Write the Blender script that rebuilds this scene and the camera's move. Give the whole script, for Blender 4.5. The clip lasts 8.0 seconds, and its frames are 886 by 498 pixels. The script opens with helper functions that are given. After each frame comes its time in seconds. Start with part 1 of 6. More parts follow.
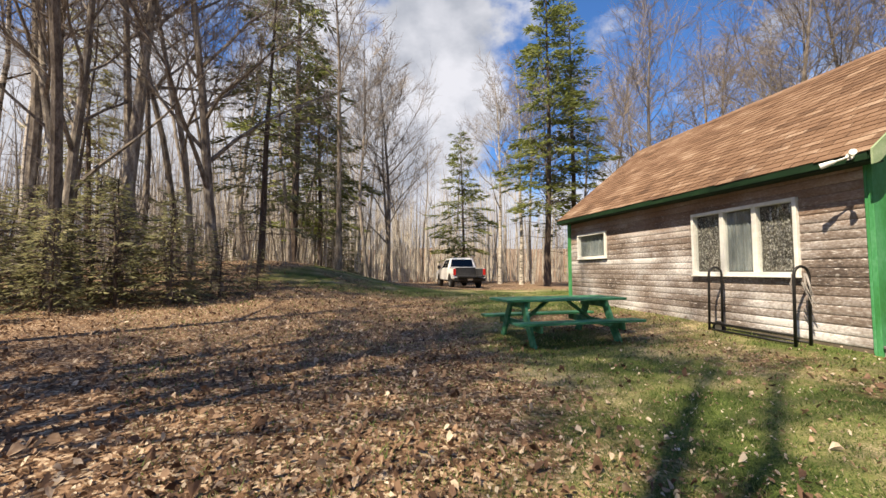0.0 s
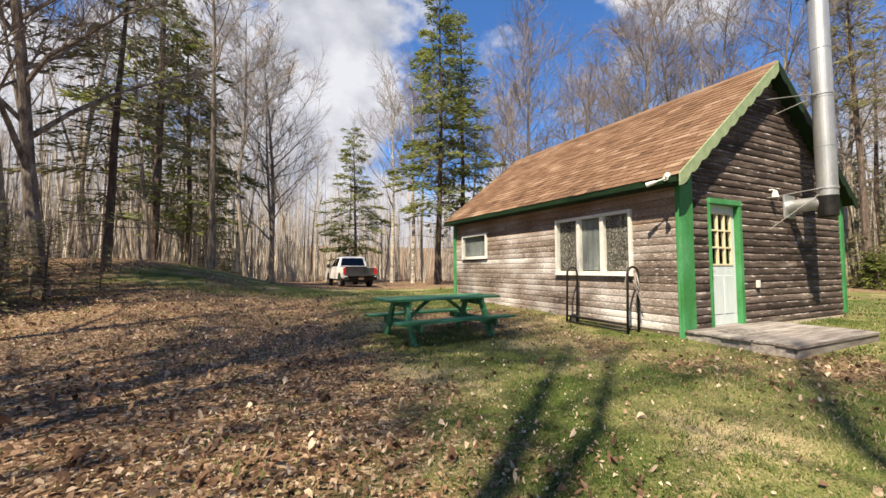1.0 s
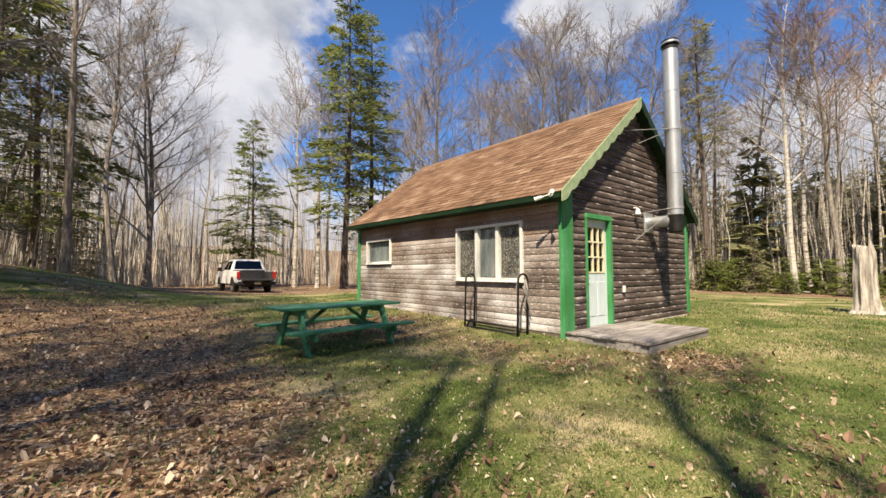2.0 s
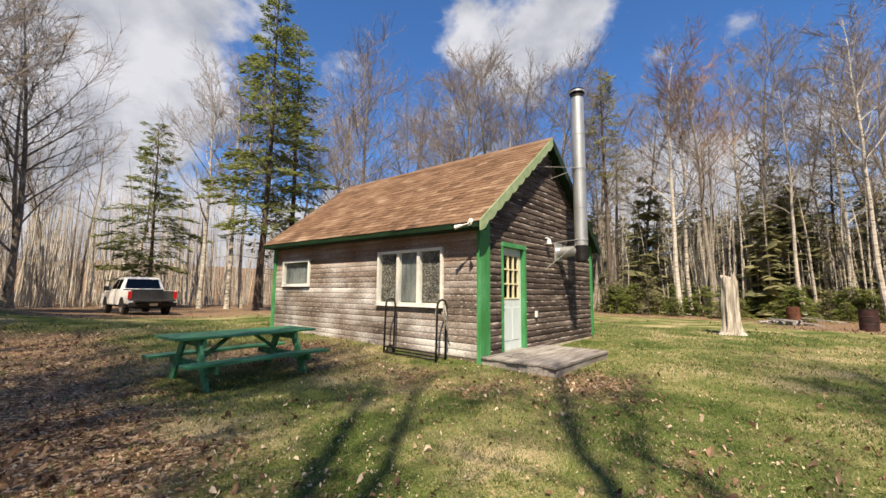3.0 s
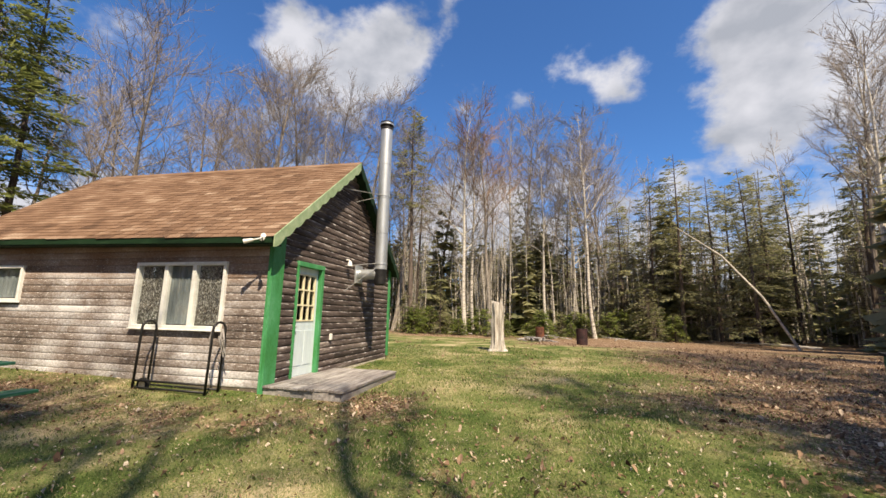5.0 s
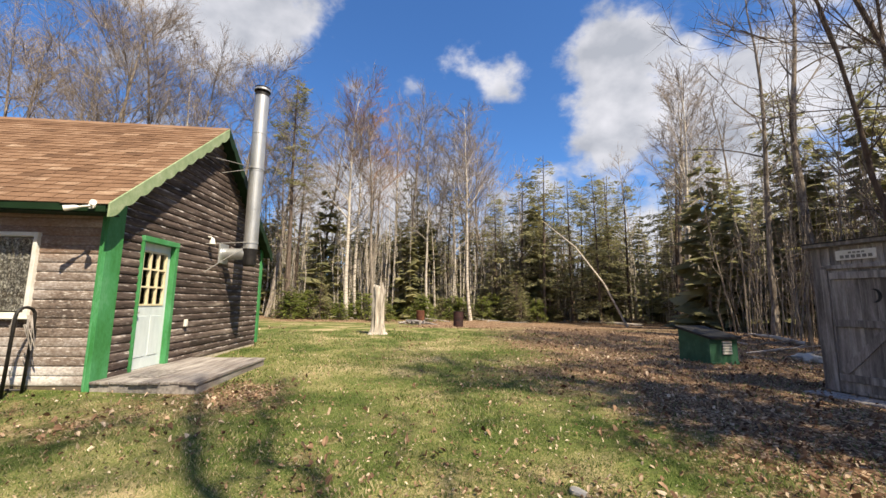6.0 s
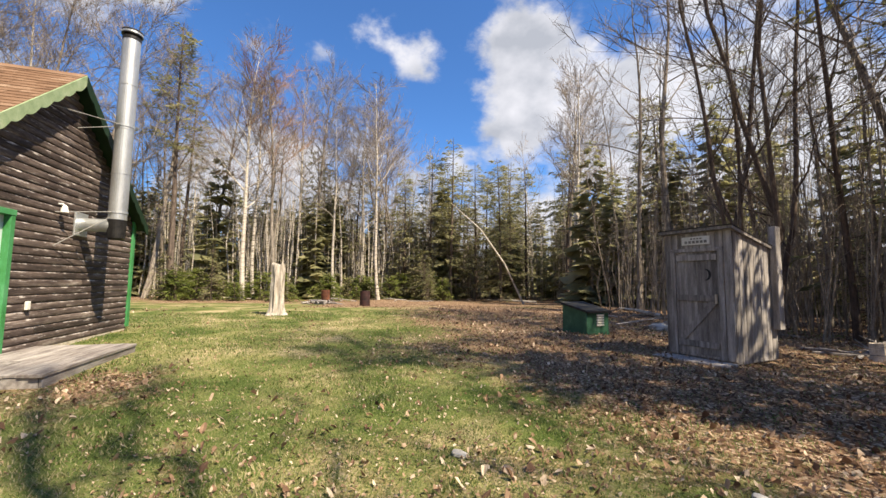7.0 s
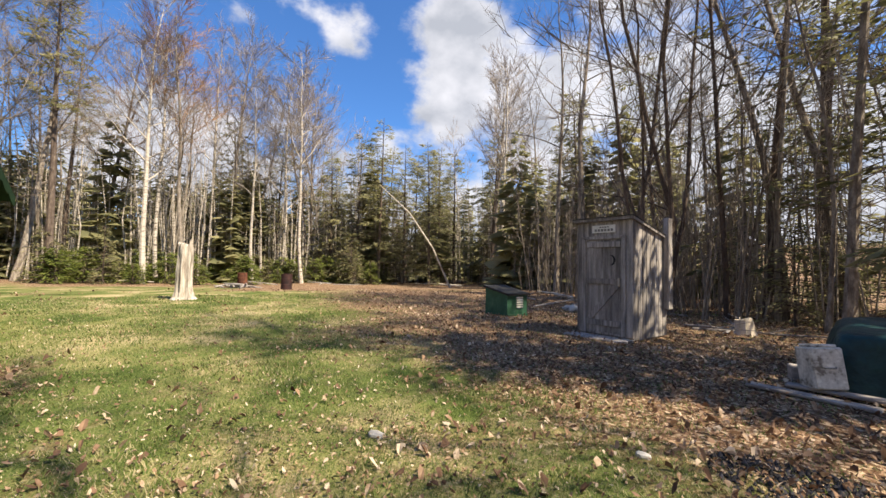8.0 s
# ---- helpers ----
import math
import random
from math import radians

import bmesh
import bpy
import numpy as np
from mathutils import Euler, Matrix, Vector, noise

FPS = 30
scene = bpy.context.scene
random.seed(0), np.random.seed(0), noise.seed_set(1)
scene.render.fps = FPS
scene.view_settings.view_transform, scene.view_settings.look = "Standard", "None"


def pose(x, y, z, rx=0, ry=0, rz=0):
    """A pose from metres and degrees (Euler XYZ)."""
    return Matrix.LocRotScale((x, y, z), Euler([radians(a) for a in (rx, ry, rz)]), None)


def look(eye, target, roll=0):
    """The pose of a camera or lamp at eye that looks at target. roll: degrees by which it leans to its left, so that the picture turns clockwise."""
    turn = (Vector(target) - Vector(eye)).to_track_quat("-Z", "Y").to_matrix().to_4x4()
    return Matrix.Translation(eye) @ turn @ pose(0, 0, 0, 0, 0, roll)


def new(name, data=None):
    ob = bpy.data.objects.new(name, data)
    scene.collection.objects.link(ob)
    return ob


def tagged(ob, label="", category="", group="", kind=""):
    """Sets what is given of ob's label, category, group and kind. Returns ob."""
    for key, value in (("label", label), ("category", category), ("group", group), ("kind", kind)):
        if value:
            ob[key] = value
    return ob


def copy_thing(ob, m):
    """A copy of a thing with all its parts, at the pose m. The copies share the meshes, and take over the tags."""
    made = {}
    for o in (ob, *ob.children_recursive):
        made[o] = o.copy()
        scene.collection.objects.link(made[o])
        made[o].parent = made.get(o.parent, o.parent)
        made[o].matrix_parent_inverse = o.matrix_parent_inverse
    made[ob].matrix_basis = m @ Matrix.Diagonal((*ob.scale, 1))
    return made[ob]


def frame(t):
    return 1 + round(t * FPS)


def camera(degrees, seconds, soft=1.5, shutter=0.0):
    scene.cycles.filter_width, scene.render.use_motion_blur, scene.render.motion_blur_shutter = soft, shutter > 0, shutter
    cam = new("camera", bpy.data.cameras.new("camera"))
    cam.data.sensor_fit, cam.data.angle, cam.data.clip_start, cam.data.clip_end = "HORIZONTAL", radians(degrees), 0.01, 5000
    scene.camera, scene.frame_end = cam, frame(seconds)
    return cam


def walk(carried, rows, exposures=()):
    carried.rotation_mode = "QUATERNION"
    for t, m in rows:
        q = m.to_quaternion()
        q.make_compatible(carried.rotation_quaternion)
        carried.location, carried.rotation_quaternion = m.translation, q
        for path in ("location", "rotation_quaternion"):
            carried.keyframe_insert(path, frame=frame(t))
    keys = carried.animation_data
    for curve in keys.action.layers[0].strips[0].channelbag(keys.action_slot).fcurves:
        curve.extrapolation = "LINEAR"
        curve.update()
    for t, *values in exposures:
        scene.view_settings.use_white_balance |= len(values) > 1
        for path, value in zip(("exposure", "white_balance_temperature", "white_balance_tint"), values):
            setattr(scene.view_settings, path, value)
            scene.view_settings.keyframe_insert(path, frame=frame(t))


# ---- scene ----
cam = camera(96.5, 8.0)
PATH = [
    (0, (-6.212, -3.869, 1.056), (-5.845, -1.906, 1.166), -0.2),
    (0.5, (-6.134, -3.907, 1.06), (-5.502, -2.013, 1.17), -0.1),
    (1, (-6.054, -3.958, 1.084), (-5.184, -2.16, 1.184), -0.3),
    (1.5, (-5.984, -4.009, 1.108), (-4.904, -2.328, 1.203), -0.3),
    (3, (-5.88, -4.143, 1.231), (-4.368, -2.852, 1.451), 0.5),
    (3.5, (-5.865, -4.178, 1.268), (-4.248, -3.036, 1.552), 0.8),
    (4, (-5.85, -4.221, 1.293), (-4.125, -3.263, 1.618), 1.1),
    (4.5, (-5.813, -4.277, 1.29), (-3.981, -3.55, 1.63), 1.2),
    (6, (-5.78, -4.438, 1.242), (-3.801, -4.551, 1.508), 0.8),
    (6.5, (-5.792, -4.508, 1.226), (-3.836, -4.861, 1.446), 0.6),
    (7, (-5.814, -4.561, 1.225), (-3.901, -5.12, 1.395), 0.7),
    (7.5, (-5.814, -4.601, 1.209), (-3.96, -5.341, 1.339), 1.0),
    (8, (-5.809, -4.63, 1.204), (-4.021, -5.523, 1.3), 1.2),
]
walk(cam, [(t, look(eye, target, roll)) for t, eye, target, roll in PATH], [(0, 0.92, 8300, 10), (1.5, 0.90, 8300, 10), (3.5, 0.74, 8300, 10), (5, 0.78, 8300, 10), (8, 1.08, 8300, 10)])

# ---- sky, sun ----
SUN_DIR = Vector((0.78, 0.56, -1.28)).normalized()
sun = new("sun", bpy.data.lights.new("sun", "SUN"))
sun.data.energy, sun.data.angle, sun.data.color = 5.0, radians(0.53), (1.0, 0.94, 0.84)
sun.matrix_world = look((0, 0, 40), Vector((0, 0, 40)) + SUN_DIR)
SUN_ELEV = math.asin(-SUN_DIR.z)
SUN_ROT = math.atan2(-SUN_DIR.x, -SUN_DIR.y)

world = bpy.data.worlds.new("sky")
scene.world = world
world.use_nodes = True
wn, wl = world.node_tree.nodes, world.node_tree.links
wn.clear()
w_out, w_bg = wn.new("ShaderNodeOutputWorld"), wn.new("ShaderNodeBackground")
w_sky = wn.new("ShaderNodeTexSky")
w_sky.sky_type, w_sky.sun_disc = "NISHITA", False
w_sky.sun_elevation, w_sky.sun_rotation = SUN_ELEV, SUN_ROT
w_sky.air_density, w_sky.dust_density, w_sky.ozone_density = 1.0, 0.3, 2.5
w_co = wn.new("ShaderNodeTexCoord")
w_map = wn.new("ShaderNodeMapping")
w_map.inputs["Scale"].default_value = (1.0, 1.0, 1.5)
w_noise = wn.new("ShaderNodeTexNoise")
w_noise.inputs["Scale"].default_value, w_noise.inputs["Detail"].default_value = 4.6, 12.0
w_noise.inputs["Roughness"].default_value = 0.58
wl.new(w_co.outputs["Generated"], w_map.inputs["Vector"])
wl.new(w_map.outputs["Vector"], w_noise.inputs["Vector"])


def wmath(op, a, b=None, c=None):
    n = wn.new("ShaderNodeMath")
    n.operation = op
    for i, v in enumerate((a, b, c)):
        if v is None:
            continue
        if isinstance(v, (int, float)):
            n.inputs[i].default_value = v
        else:
            wl.new(v, n.inputs[i])
    return n.outputs[0]


def cloud_blob(direction, radius, amount):
    """A soft round bank of cloud about one direction of the sky."""
    d = wn.new("ShaderNodeVectorMath")
    d.operation = "DISTANCE"
    wl.new(w_co.outputs["Generated"], d.inputs[0])
    d.inputs[1].default_value = Vector(direction).normalized()
    r = wn.new("ShaderNodeMapRange")
    r.interpolation_type = "SMOOTHSTEP"
    wl.new(d.outputs["Value"], r.inputs["Value"])
    r.inputs["From Min"].default_value, r.inputs["From Max"].default_value = 0.0, radius
    r.inputs["To Min"].default_value, r.inputs["To Max"].default_value = amount, 0.0
    return r.outputs["Result"]


CLOUDS = [
    ((0.239, 0.818, 0.524), 0.3, 0.5),
    ((0.153, 0.913, 0.377), 0.25, 0.45),
    ((-0.019, 0.855, 0.518), 0.3, 0.3),
    ((0.095, 0.896, 0.433), 0.3, 0.4),
    ((0.626, 0.518, 0.583), 0.15, 0.45),
    ((0.709, 0.421, 0.566), 0.15, 0.42),
    ((0.744, 0.326, 0.583), 0.15, 0.45),
    ((0.485, 0.741, 0.465), 0.13, 0.42),
    ((0.839, -0.187, 0.511), 0.08, 0.2),
    ((0.827, -0.071, 0.557), 0.08, 0.24),
    ((0.82, -0.41, 0.394), 0.18, 0.35),
    ((0.77, -0.38, 0.51), 0.12, 0.25),
    ((0.841, -0.22, 0.498), 0.07, 0.18),
    ((0.75, -0.42, 0.51), 0.16, 0.42),
    ((0.835, -0.385, 0.393), 0.11, 0.3),
    ((0.644, -0.612, 0.459), 0.3, 0.42),
    ((0.457, -0.806, 0.375), 0.6, 0.55),
    ((0.947, 0.25, 0.204), 0.14, 0.35),
    ((0.971, 0.078, 0.224), 0.14, 0.35),
    ((-0.436, 0.846, 0.308), 0.75, 0.6),
    ((0.869, 0.041, 0.493), 0.06, 0.28),
    ((0.963, 0.135, 0.233), 0.14, 0.34),
    # two banks added out of view, to whiten the light filling the shadows
    ((-0.9, 0.1, 0.45), 0.8, 0.45),
    ((-0.2, -0.2, 0.96), 0.6, 0.35),
]
cover = -0.26
for c_dir, c_rad, c_amt in CLOUDS:
    cover = wmath("ADD", cover, cloud_blob(c_dir, c_rad, c_amt))
w_sep = wn.new("ShaderNodeSeparateXYZ")
wl.new(w_co.outputs["Generated"], w_sep.inputs[0])
low = wn.new("ShaderNodeMapRange")
low.interpolation_type = "SMOOTHSTEP"
wl.new(w_sep.outputs["Z"], low.inputs["Value"])
low.inputs["From Min"].default_value, low.inputs["From Max"].default_value = 0.04, 0.44
low.inputs["To Min"].default_value, low.inputs["To Max"].default_value = 0.70, 0.0
cover = wmath("ADD", cover, low.outputs["Result"])
mask_in = wmath("ADD", wmath("MULTIPLY_ADD", w_noise.outputs["Fac"], 2.2, -0.60), wmath("MULTIPLY", cover, 0.9))
ramp = wn.new("ShaderNodeMapRange")
ramp.interpolation_type = "SMOOTHSTEP"
wl.new(mask_in, ramp.inputs["Value"])
ramp.inputs["From Min"].default_value, ramp.inputs["From Max"].default_value = 0.42, 0.80
w_noise2 = wn.new("ShaderNodeTexNoise")
w_noise2.inputs["Scale"].default_value, w_noise2.inputs["Detail"].default_value = 7.0, 5.0
wl.new(w_map.outputs["Vector"], w_noise2.inputs["Vector"])
w_ccol = wn.new("ShaderNodeValToRGB")
w_ccol.color_ramp.elements[0].position, w_ccol.color_ramp.elements[0].color = 0.35, (2.7, 3.25, 4.5, 1)
w_ccol.color_ramp.elements[1].position, w_ccol.color_ramp.elements[1].color = 0.62, (4.7, 5.35, 7.0, 1)
wl.new(w_noise2.outputs["Fac"], w_ccol.inputs["Fac"])
w_tint = wn.new("ShaderNodeMix")
w_tint.data_type, w_tint.blend_type = "RGBA", "MULTIPLY"
w_tint.inputs["Factor"].default_value = 1.0
wl.new(w_sky.outputs["Color"], w_tint.inputs["A"])
w_tint.inputs["B"].default_value = (0.37, 0.84, 1.46, 1)
w_mix = wn.new("ShaderNodeMix")
w_mix.data_type = "RGBA"
wl.new(ramp.outputs["Result"], w_mix.inputs["Factor"])
wl.new(w_tint.outputs["Result"], w_mix.inputs["A"])
wl.new(w_ccol.outputs["Color"], w_mix.inputs["B"])
wl.new(w_mix.outputs["Result"], w_bg.inputs["Color"])
w_bg.inputs["Strength"].default_value = 0.085
wl.new(w_bg.outputs["Background"], w_out.inputs["Surface"])


# ---- materials ----
def mat(name, stops, scale=6.0, stretch=(1, 1, 1), rough=0.8, bump=0.3, fine=40.0, vary=0.0, island=0.0, metal=0.0, detail=6.0, spec=0.3, bump_dist=0.01, shift=1.0):
    """Noise-driven surface: coarse colour stops, a finer grain over them, relief, and a shift from piece to piece."""
    m = bpy.data.materials.new(name)
    m.use_nodes = True
    n, l = m.node_tree.nodes, m.node_tree.links
    b = n["Principled BSDF"]
    b.inputs["Roughness"].default_value, b.inputs["Metallic"].default_value = rough, metal
    b.inputs["Specular IOR Level"].default_value = spec
    co, mp = n.new("ShaderNodeTexCoord"), n.new("ShaderNodeMapping")
    mp.inputs["Scale"].default_value = stretch
    l.new(co.outputs["Object"], mp.inputs["Vector"])
    a = n.new("ShaderNodeTexNoise")
    a.inputs["Scale"].default_value, a.inputs["Detail"].default_value = scale, detail
    f = n.new("ShaderNodeTexNoise")
    f.inputs["Scale"].default_value, f.inputs["Detail"].default_value = fine, 4.0
    info = n.new("ShaderNodeObjectInfo")
    add = n.new("ShaderNodeVectorMath")
    add.operation = "MULTIPLY_ADD"
    comb = n.new("ShaderNodeCombineXYZ")
    for i in range(3):
        l.new(info.outputs["Random"], comb.inputs[i])
    l.new(comb.outputs[0], add.inputs[0])
    add.inputs[1].default_value = (37.0 * shift, 53.0 * shift, 71.0 * shift)
    l.new(mp.outputs["Vector"], add.inputs[2])
    l.new(add.outputs[0], a.inputs["Vector"])
    l.new(add.outputs[0], f.inputs["Vector"])
    mixf = n.new("ShaderNodeMath")
    mixf.operation = "MULTIPLY_ADD"
    l.new(f.outputs["Fac"], mixf.inputs[0])
    mixf.inputs[1].default_value = 0.45
    sub = n.new("ShaderNodeMath")
    sub.operation = "MULTIPLY_ADD"
    l.new(a.outputs["Fac"], sub.inputs[0])
    sub.inputs[1].default_value, sub.inputs[2].default_value = 0.9, -0.175
    l.new(sub.outputs[0], mixf.inputs[2])
    last = mixf.outputs[0]
    if vary or island:
        v = n.new("ShaderNodeMath")
        v.operation = "MULTIPLY_ADD"
        if island:
            g = n.new("ShaderNodeNewGeometry")
            l.new(g.outputs["Random Per Island"], v.inputs[0])
        else:
            l.new(info.outputs["Random"], v.inputs[0])
        amt = island or vary
        v.inputs[1].default_value = amt
        w = n.new("ShaderNodeMath")
        w.operation = "SUBTRACT"
        l.new(last, w.inputs[0])
        w.inputs[1].default_value = amt / 2
        l.new(w.outputs[0], v.inputs[2])
        last = v.outputs[0]
    r = n.new("ShaderNodeValToRGB")
    while len(r.color_ramp.elements) < len(stops):
        r.color_ramp.elements.new(0.5)
    for e, (p, c) in zip(r.color_ramp.elements, stops):
        e.position, e.color = p, (*c, 1)
    l.new(last, r.inputs["Fac"])
    l.new(r.outputs["Color"], b.inputs["Base Color"])
    if bump:
        bp = n.new("ShaderNodeBump")
        bp.inputs["Strength"].default_value, bp.inputs["Distance"].default_value = bump, bump_dist
        l.new(mixf.outputs[0], bp.inputs["Height"])
        l.new(bp.outputs["Normal"], b.inputs["Normal"])
    return m


M = {}
def worn_sunlit_lips(m, amount, colour, lo, hi, fleck=2.4):
    """Pale flecks of worn paint, plus sunlight painted along the upper edge of each half-round board."""
    n, l = m.node_tree.nodes, m.node_tree.links
    b = n["Principled BSDF"]
    under = b.inputs["Base Color"].links[0].from_socket
    co, sp = n.new("ShaderNodeTexCoord"), n.new("ShaderNodeSeparateXYZ")
    l.new(co.outputs["Object"], sp.inputs[0])
    a = n.new("ShaderNodeMath")
    a.operation = "MULTIPLY_ADD"
    l.new(sp.outputs["Z"], a.inputs[0])
    a.inputs[1].default_value, a.inputs[2].default_value = 1 / 0.127, -0.06 / 0.127 + 20
    f = n.new("ShaderNodeMath")
    f.operation = "FRACT"
    l.new(a.outputs[0], f.inputs[0])
    lip = n.new("ShaderNodeMapRange")
    l.new(f.outputs[0], lip.inputs["Value"])
    lip.inputs["From Min"].default_value, lip.inputs["From Max"].default_value = 0.60, 0.88
    lip.inputs["To Min"].default_value, lip.inputs["To Max"].default_value = 0.0, amount
    nz, mp = n.new("ShaderNodeTexNoise"), n.new("ShaderNodeMapping")
    mp.inputs["Scale"].default_value = (1.6, 1.6, 9.0)
    l.new(co.outputs["Object"], mp.inputs["Vector"])
    l.new(mp.outputs["Vector"], nz.inputs["Vector"])
    nz.inputs["Scale"].default_value, nz.inputs["Detail"].default_value, nz.inputs["Roughness"].default_value = fleck, 9.0, 0.7
    add = n.new("ShaderNodeMath")
    add.operation = "ADD"
    l.new(lip.outputs["Result"], add.inputs[0])
    l.new(nz.outputs["Fac"], add.inputs[1])
    cut = n.new("ShaderNodeMapRange")
    l.new(add.outputs[0], cut.inputs["Value"])
    cut.inputs["From Min"].default_value, cut.inputs["From Max"].default_value = lo, hi
    mx = n.new("ShaderNodeMix")
    mx.data_type = "RGBA"
    l.new(cut.outputs["Result"], mx.inputs["Factor"])
    l.new(under, mx.inputs["A"])
    mx.inputs["B"].default_value = (*colour, 1)
    l.new(mx.outputs["Result"], b.inputs["Base Color"])
    return m


M["siding_west"] = worn_sunlit_lips(mat("weathered_siding_west", [(0.26, (0.08, 0.062, 0.055)), (0.40, (0.19, 0.15, 0.13)), (0.50, (0.27, 0.235, 0.22)), (0.60, (0.40, 0.375, 0.37)), (0.72, (0.64, 0.625, 0.63))], 1.1, (1, 0.9, 1.3), 0.85, 0.6, 26, vary=0.20, shift=0.004), 0.02, (0.66, 0.63, 0.61), 0.57, 0.66, 5.5)
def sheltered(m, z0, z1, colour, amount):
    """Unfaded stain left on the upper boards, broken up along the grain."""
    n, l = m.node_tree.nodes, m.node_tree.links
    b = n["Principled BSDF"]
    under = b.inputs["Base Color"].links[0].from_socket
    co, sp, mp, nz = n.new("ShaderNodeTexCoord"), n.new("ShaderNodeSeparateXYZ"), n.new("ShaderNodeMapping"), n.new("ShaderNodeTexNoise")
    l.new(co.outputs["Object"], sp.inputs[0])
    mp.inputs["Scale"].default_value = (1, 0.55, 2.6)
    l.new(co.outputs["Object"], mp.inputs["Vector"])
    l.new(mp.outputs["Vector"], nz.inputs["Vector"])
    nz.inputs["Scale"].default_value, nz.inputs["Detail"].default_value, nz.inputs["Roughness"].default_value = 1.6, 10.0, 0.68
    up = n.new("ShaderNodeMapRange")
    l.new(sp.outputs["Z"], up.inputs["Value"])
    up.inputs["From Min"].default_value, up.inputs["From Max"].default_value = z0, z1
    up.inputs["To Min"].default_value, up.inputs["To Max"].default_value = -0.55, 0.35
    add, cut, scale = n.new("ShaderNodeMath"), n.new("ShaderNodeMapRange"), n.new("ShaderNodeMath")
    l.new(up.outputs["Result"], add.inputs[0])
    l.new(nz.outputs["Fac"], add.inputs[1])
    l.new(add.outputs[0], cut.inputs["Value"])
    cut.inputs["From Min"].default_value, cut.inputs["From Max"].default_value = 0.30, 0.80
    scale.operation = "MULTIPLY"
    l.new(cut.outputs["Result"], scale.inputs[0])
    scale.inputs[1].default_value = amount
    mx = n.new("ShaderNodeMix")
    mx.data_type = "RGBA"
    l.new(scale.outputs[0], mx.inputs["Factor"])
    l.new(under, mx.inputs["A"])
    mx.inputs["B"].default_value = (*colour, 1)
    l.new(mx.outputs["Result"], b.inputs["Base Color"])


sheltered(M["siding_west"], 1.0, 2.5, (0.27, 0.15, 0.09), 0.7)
M["siding_gable"] = worn_sunlit_lips(mat("weathered_siding_gable", [(0.30, (0.03, 0.022, 0.02)), (0.48, (0.075, 0.055, 0.05)), (0.64, (0.15, 0.118, 0.106)), (0.80, (0.38, 0.33, 0.30))], 3.0, (0.5, 1, 4.0), 0.85, 0.6, 22, vary=0.20), 0.09, (0.60, 0.56, 0.54), 0.60, 0.72)
M["green"] = mat("green_trim_paint", [(0.3, (0.03, 0.19, 0.055)), (0.55, (0.05, 0.265, 0.105)), (0.75, (0.10, 0.33, 0.17))], 5.0, (1, 1, 0.4), 0.55, 0.15, 50, vary=0.06)
# dark green, its colour taken down to the tone of the eave's shadow
M["shaded_dark_green"] = mat("shaded_dark_green_paint", [(0.3, (0.004, 0.018, 0.007)), (0.6, (0.007, 0.03, 0.011)), (0.8, (0.02, 0.045, 0.022))], 5.0, (1, 0.4, 1), 0.6, 0.15, 50)
M["pale_green"] = mat("faded_pale_green_paint", [(0.3, (0.20, 0.29, 0.16)), (0.6, (0.30, 0.39, 0.24)), (0.8, (0.42, 0.47, 0.34))], 6.0, (1, 1, 1), 0.65, 0.2, 40)
M["table_green"] = mat("worn_green_table_paint", [(0.28, (0.02, 0.12, 0.055)), (0.48, (0.045, 0.23, 0.115)), (0.66, (0.10, 0.33, 0.19)), (0.82, (0.24, 0.42, 0.31))], 4.0, (0.5, 3, 3), 0.5, 0.3, 30, vary=0.12)
M["white"] = mat("white_window_paint", [(0.3, (0.66, 0.66, 0.62)), (0.7, (0.82, 0.82, 0.80))], 8.0, (1, 1, 1), 0.5, 0.05)
M["chipped_white"] = mat("chipped_dirty_white_paint", [(0.34, (0.16, 0.14, 0.12)), (0.44, (0.46, 0.44, 0.40)), (0.60, (0.68, 0.66, 0.61)), (0.75, (0.76, 0.75, 0.71))], 5.0, (1, 1, 1), 0.6, 0.3, 30)
M["door"] = mat("pale_blue_white_door_paint", [(0.3, (0.50, 0.60, 0.63)), (0.7, (0.64, 0.73, 0.76))], 3.0, (3, 3, 0.5), 0.5, 0.08)
M["cream"] = mat("cream_muntin_paint", [(0.3, (0.62, 0.55, 0.36)), (0.7, (0.78, 0.71, 0.52))], 8.0, (1, 1, 1), 0.5, 0.05)
M["shingle"] = mat("brown_asphalt_shingle", [(0.24, (0.085, 0.050, 0.034)), (0.48, (0.175, 0.104, 0.068)), (0.62, (0.225, 0.143, 0.098)), (0.78, (0.36, 0.27, 0.20))], 2.2, (1, 0.5, 1), 0.95, 0.6, 90, vary=0.20, spec=0.1)
M["shingle_far"] = mat("brown_asphalt_shingle_field", [(0.24, (0.085, 0.050, 0.034)), (0.48, (0.175, 0.104, 0.068)), (0.62, (0.225, 0.143, 0.098)), (0.78, (0.36, 0.27, 0.20))], 2.2, (1, 0.5, 1), 0.95, 0.6, 90, island=0.20, spec=0.1)
M["galv"] = mat("galvanised_pipe_steel", [(0.3, (0.42, 0.45, 0.47)), (0.7, (0.62, 0.65, 0.67))], 5.0, (1, 1, 0.3), 0.45, 0.05, 60, metal=0.75)
M["dull_steel"] = mat("dull_grey_steel", [(0.3, (0.20, 0.20, 0.20)), (0.7, (0.32, 0.32, 0.32))], 5.0, (1, 1, 1), 0.65, 0.05)
M["black_metal"] = mat("black_painted_steel", [(0.3, (0.008, 0.008, 0.009)), (0.7, (0.025, 0.024, 0.024))], 10, (1, 1, 1), 0.45, 0.1)
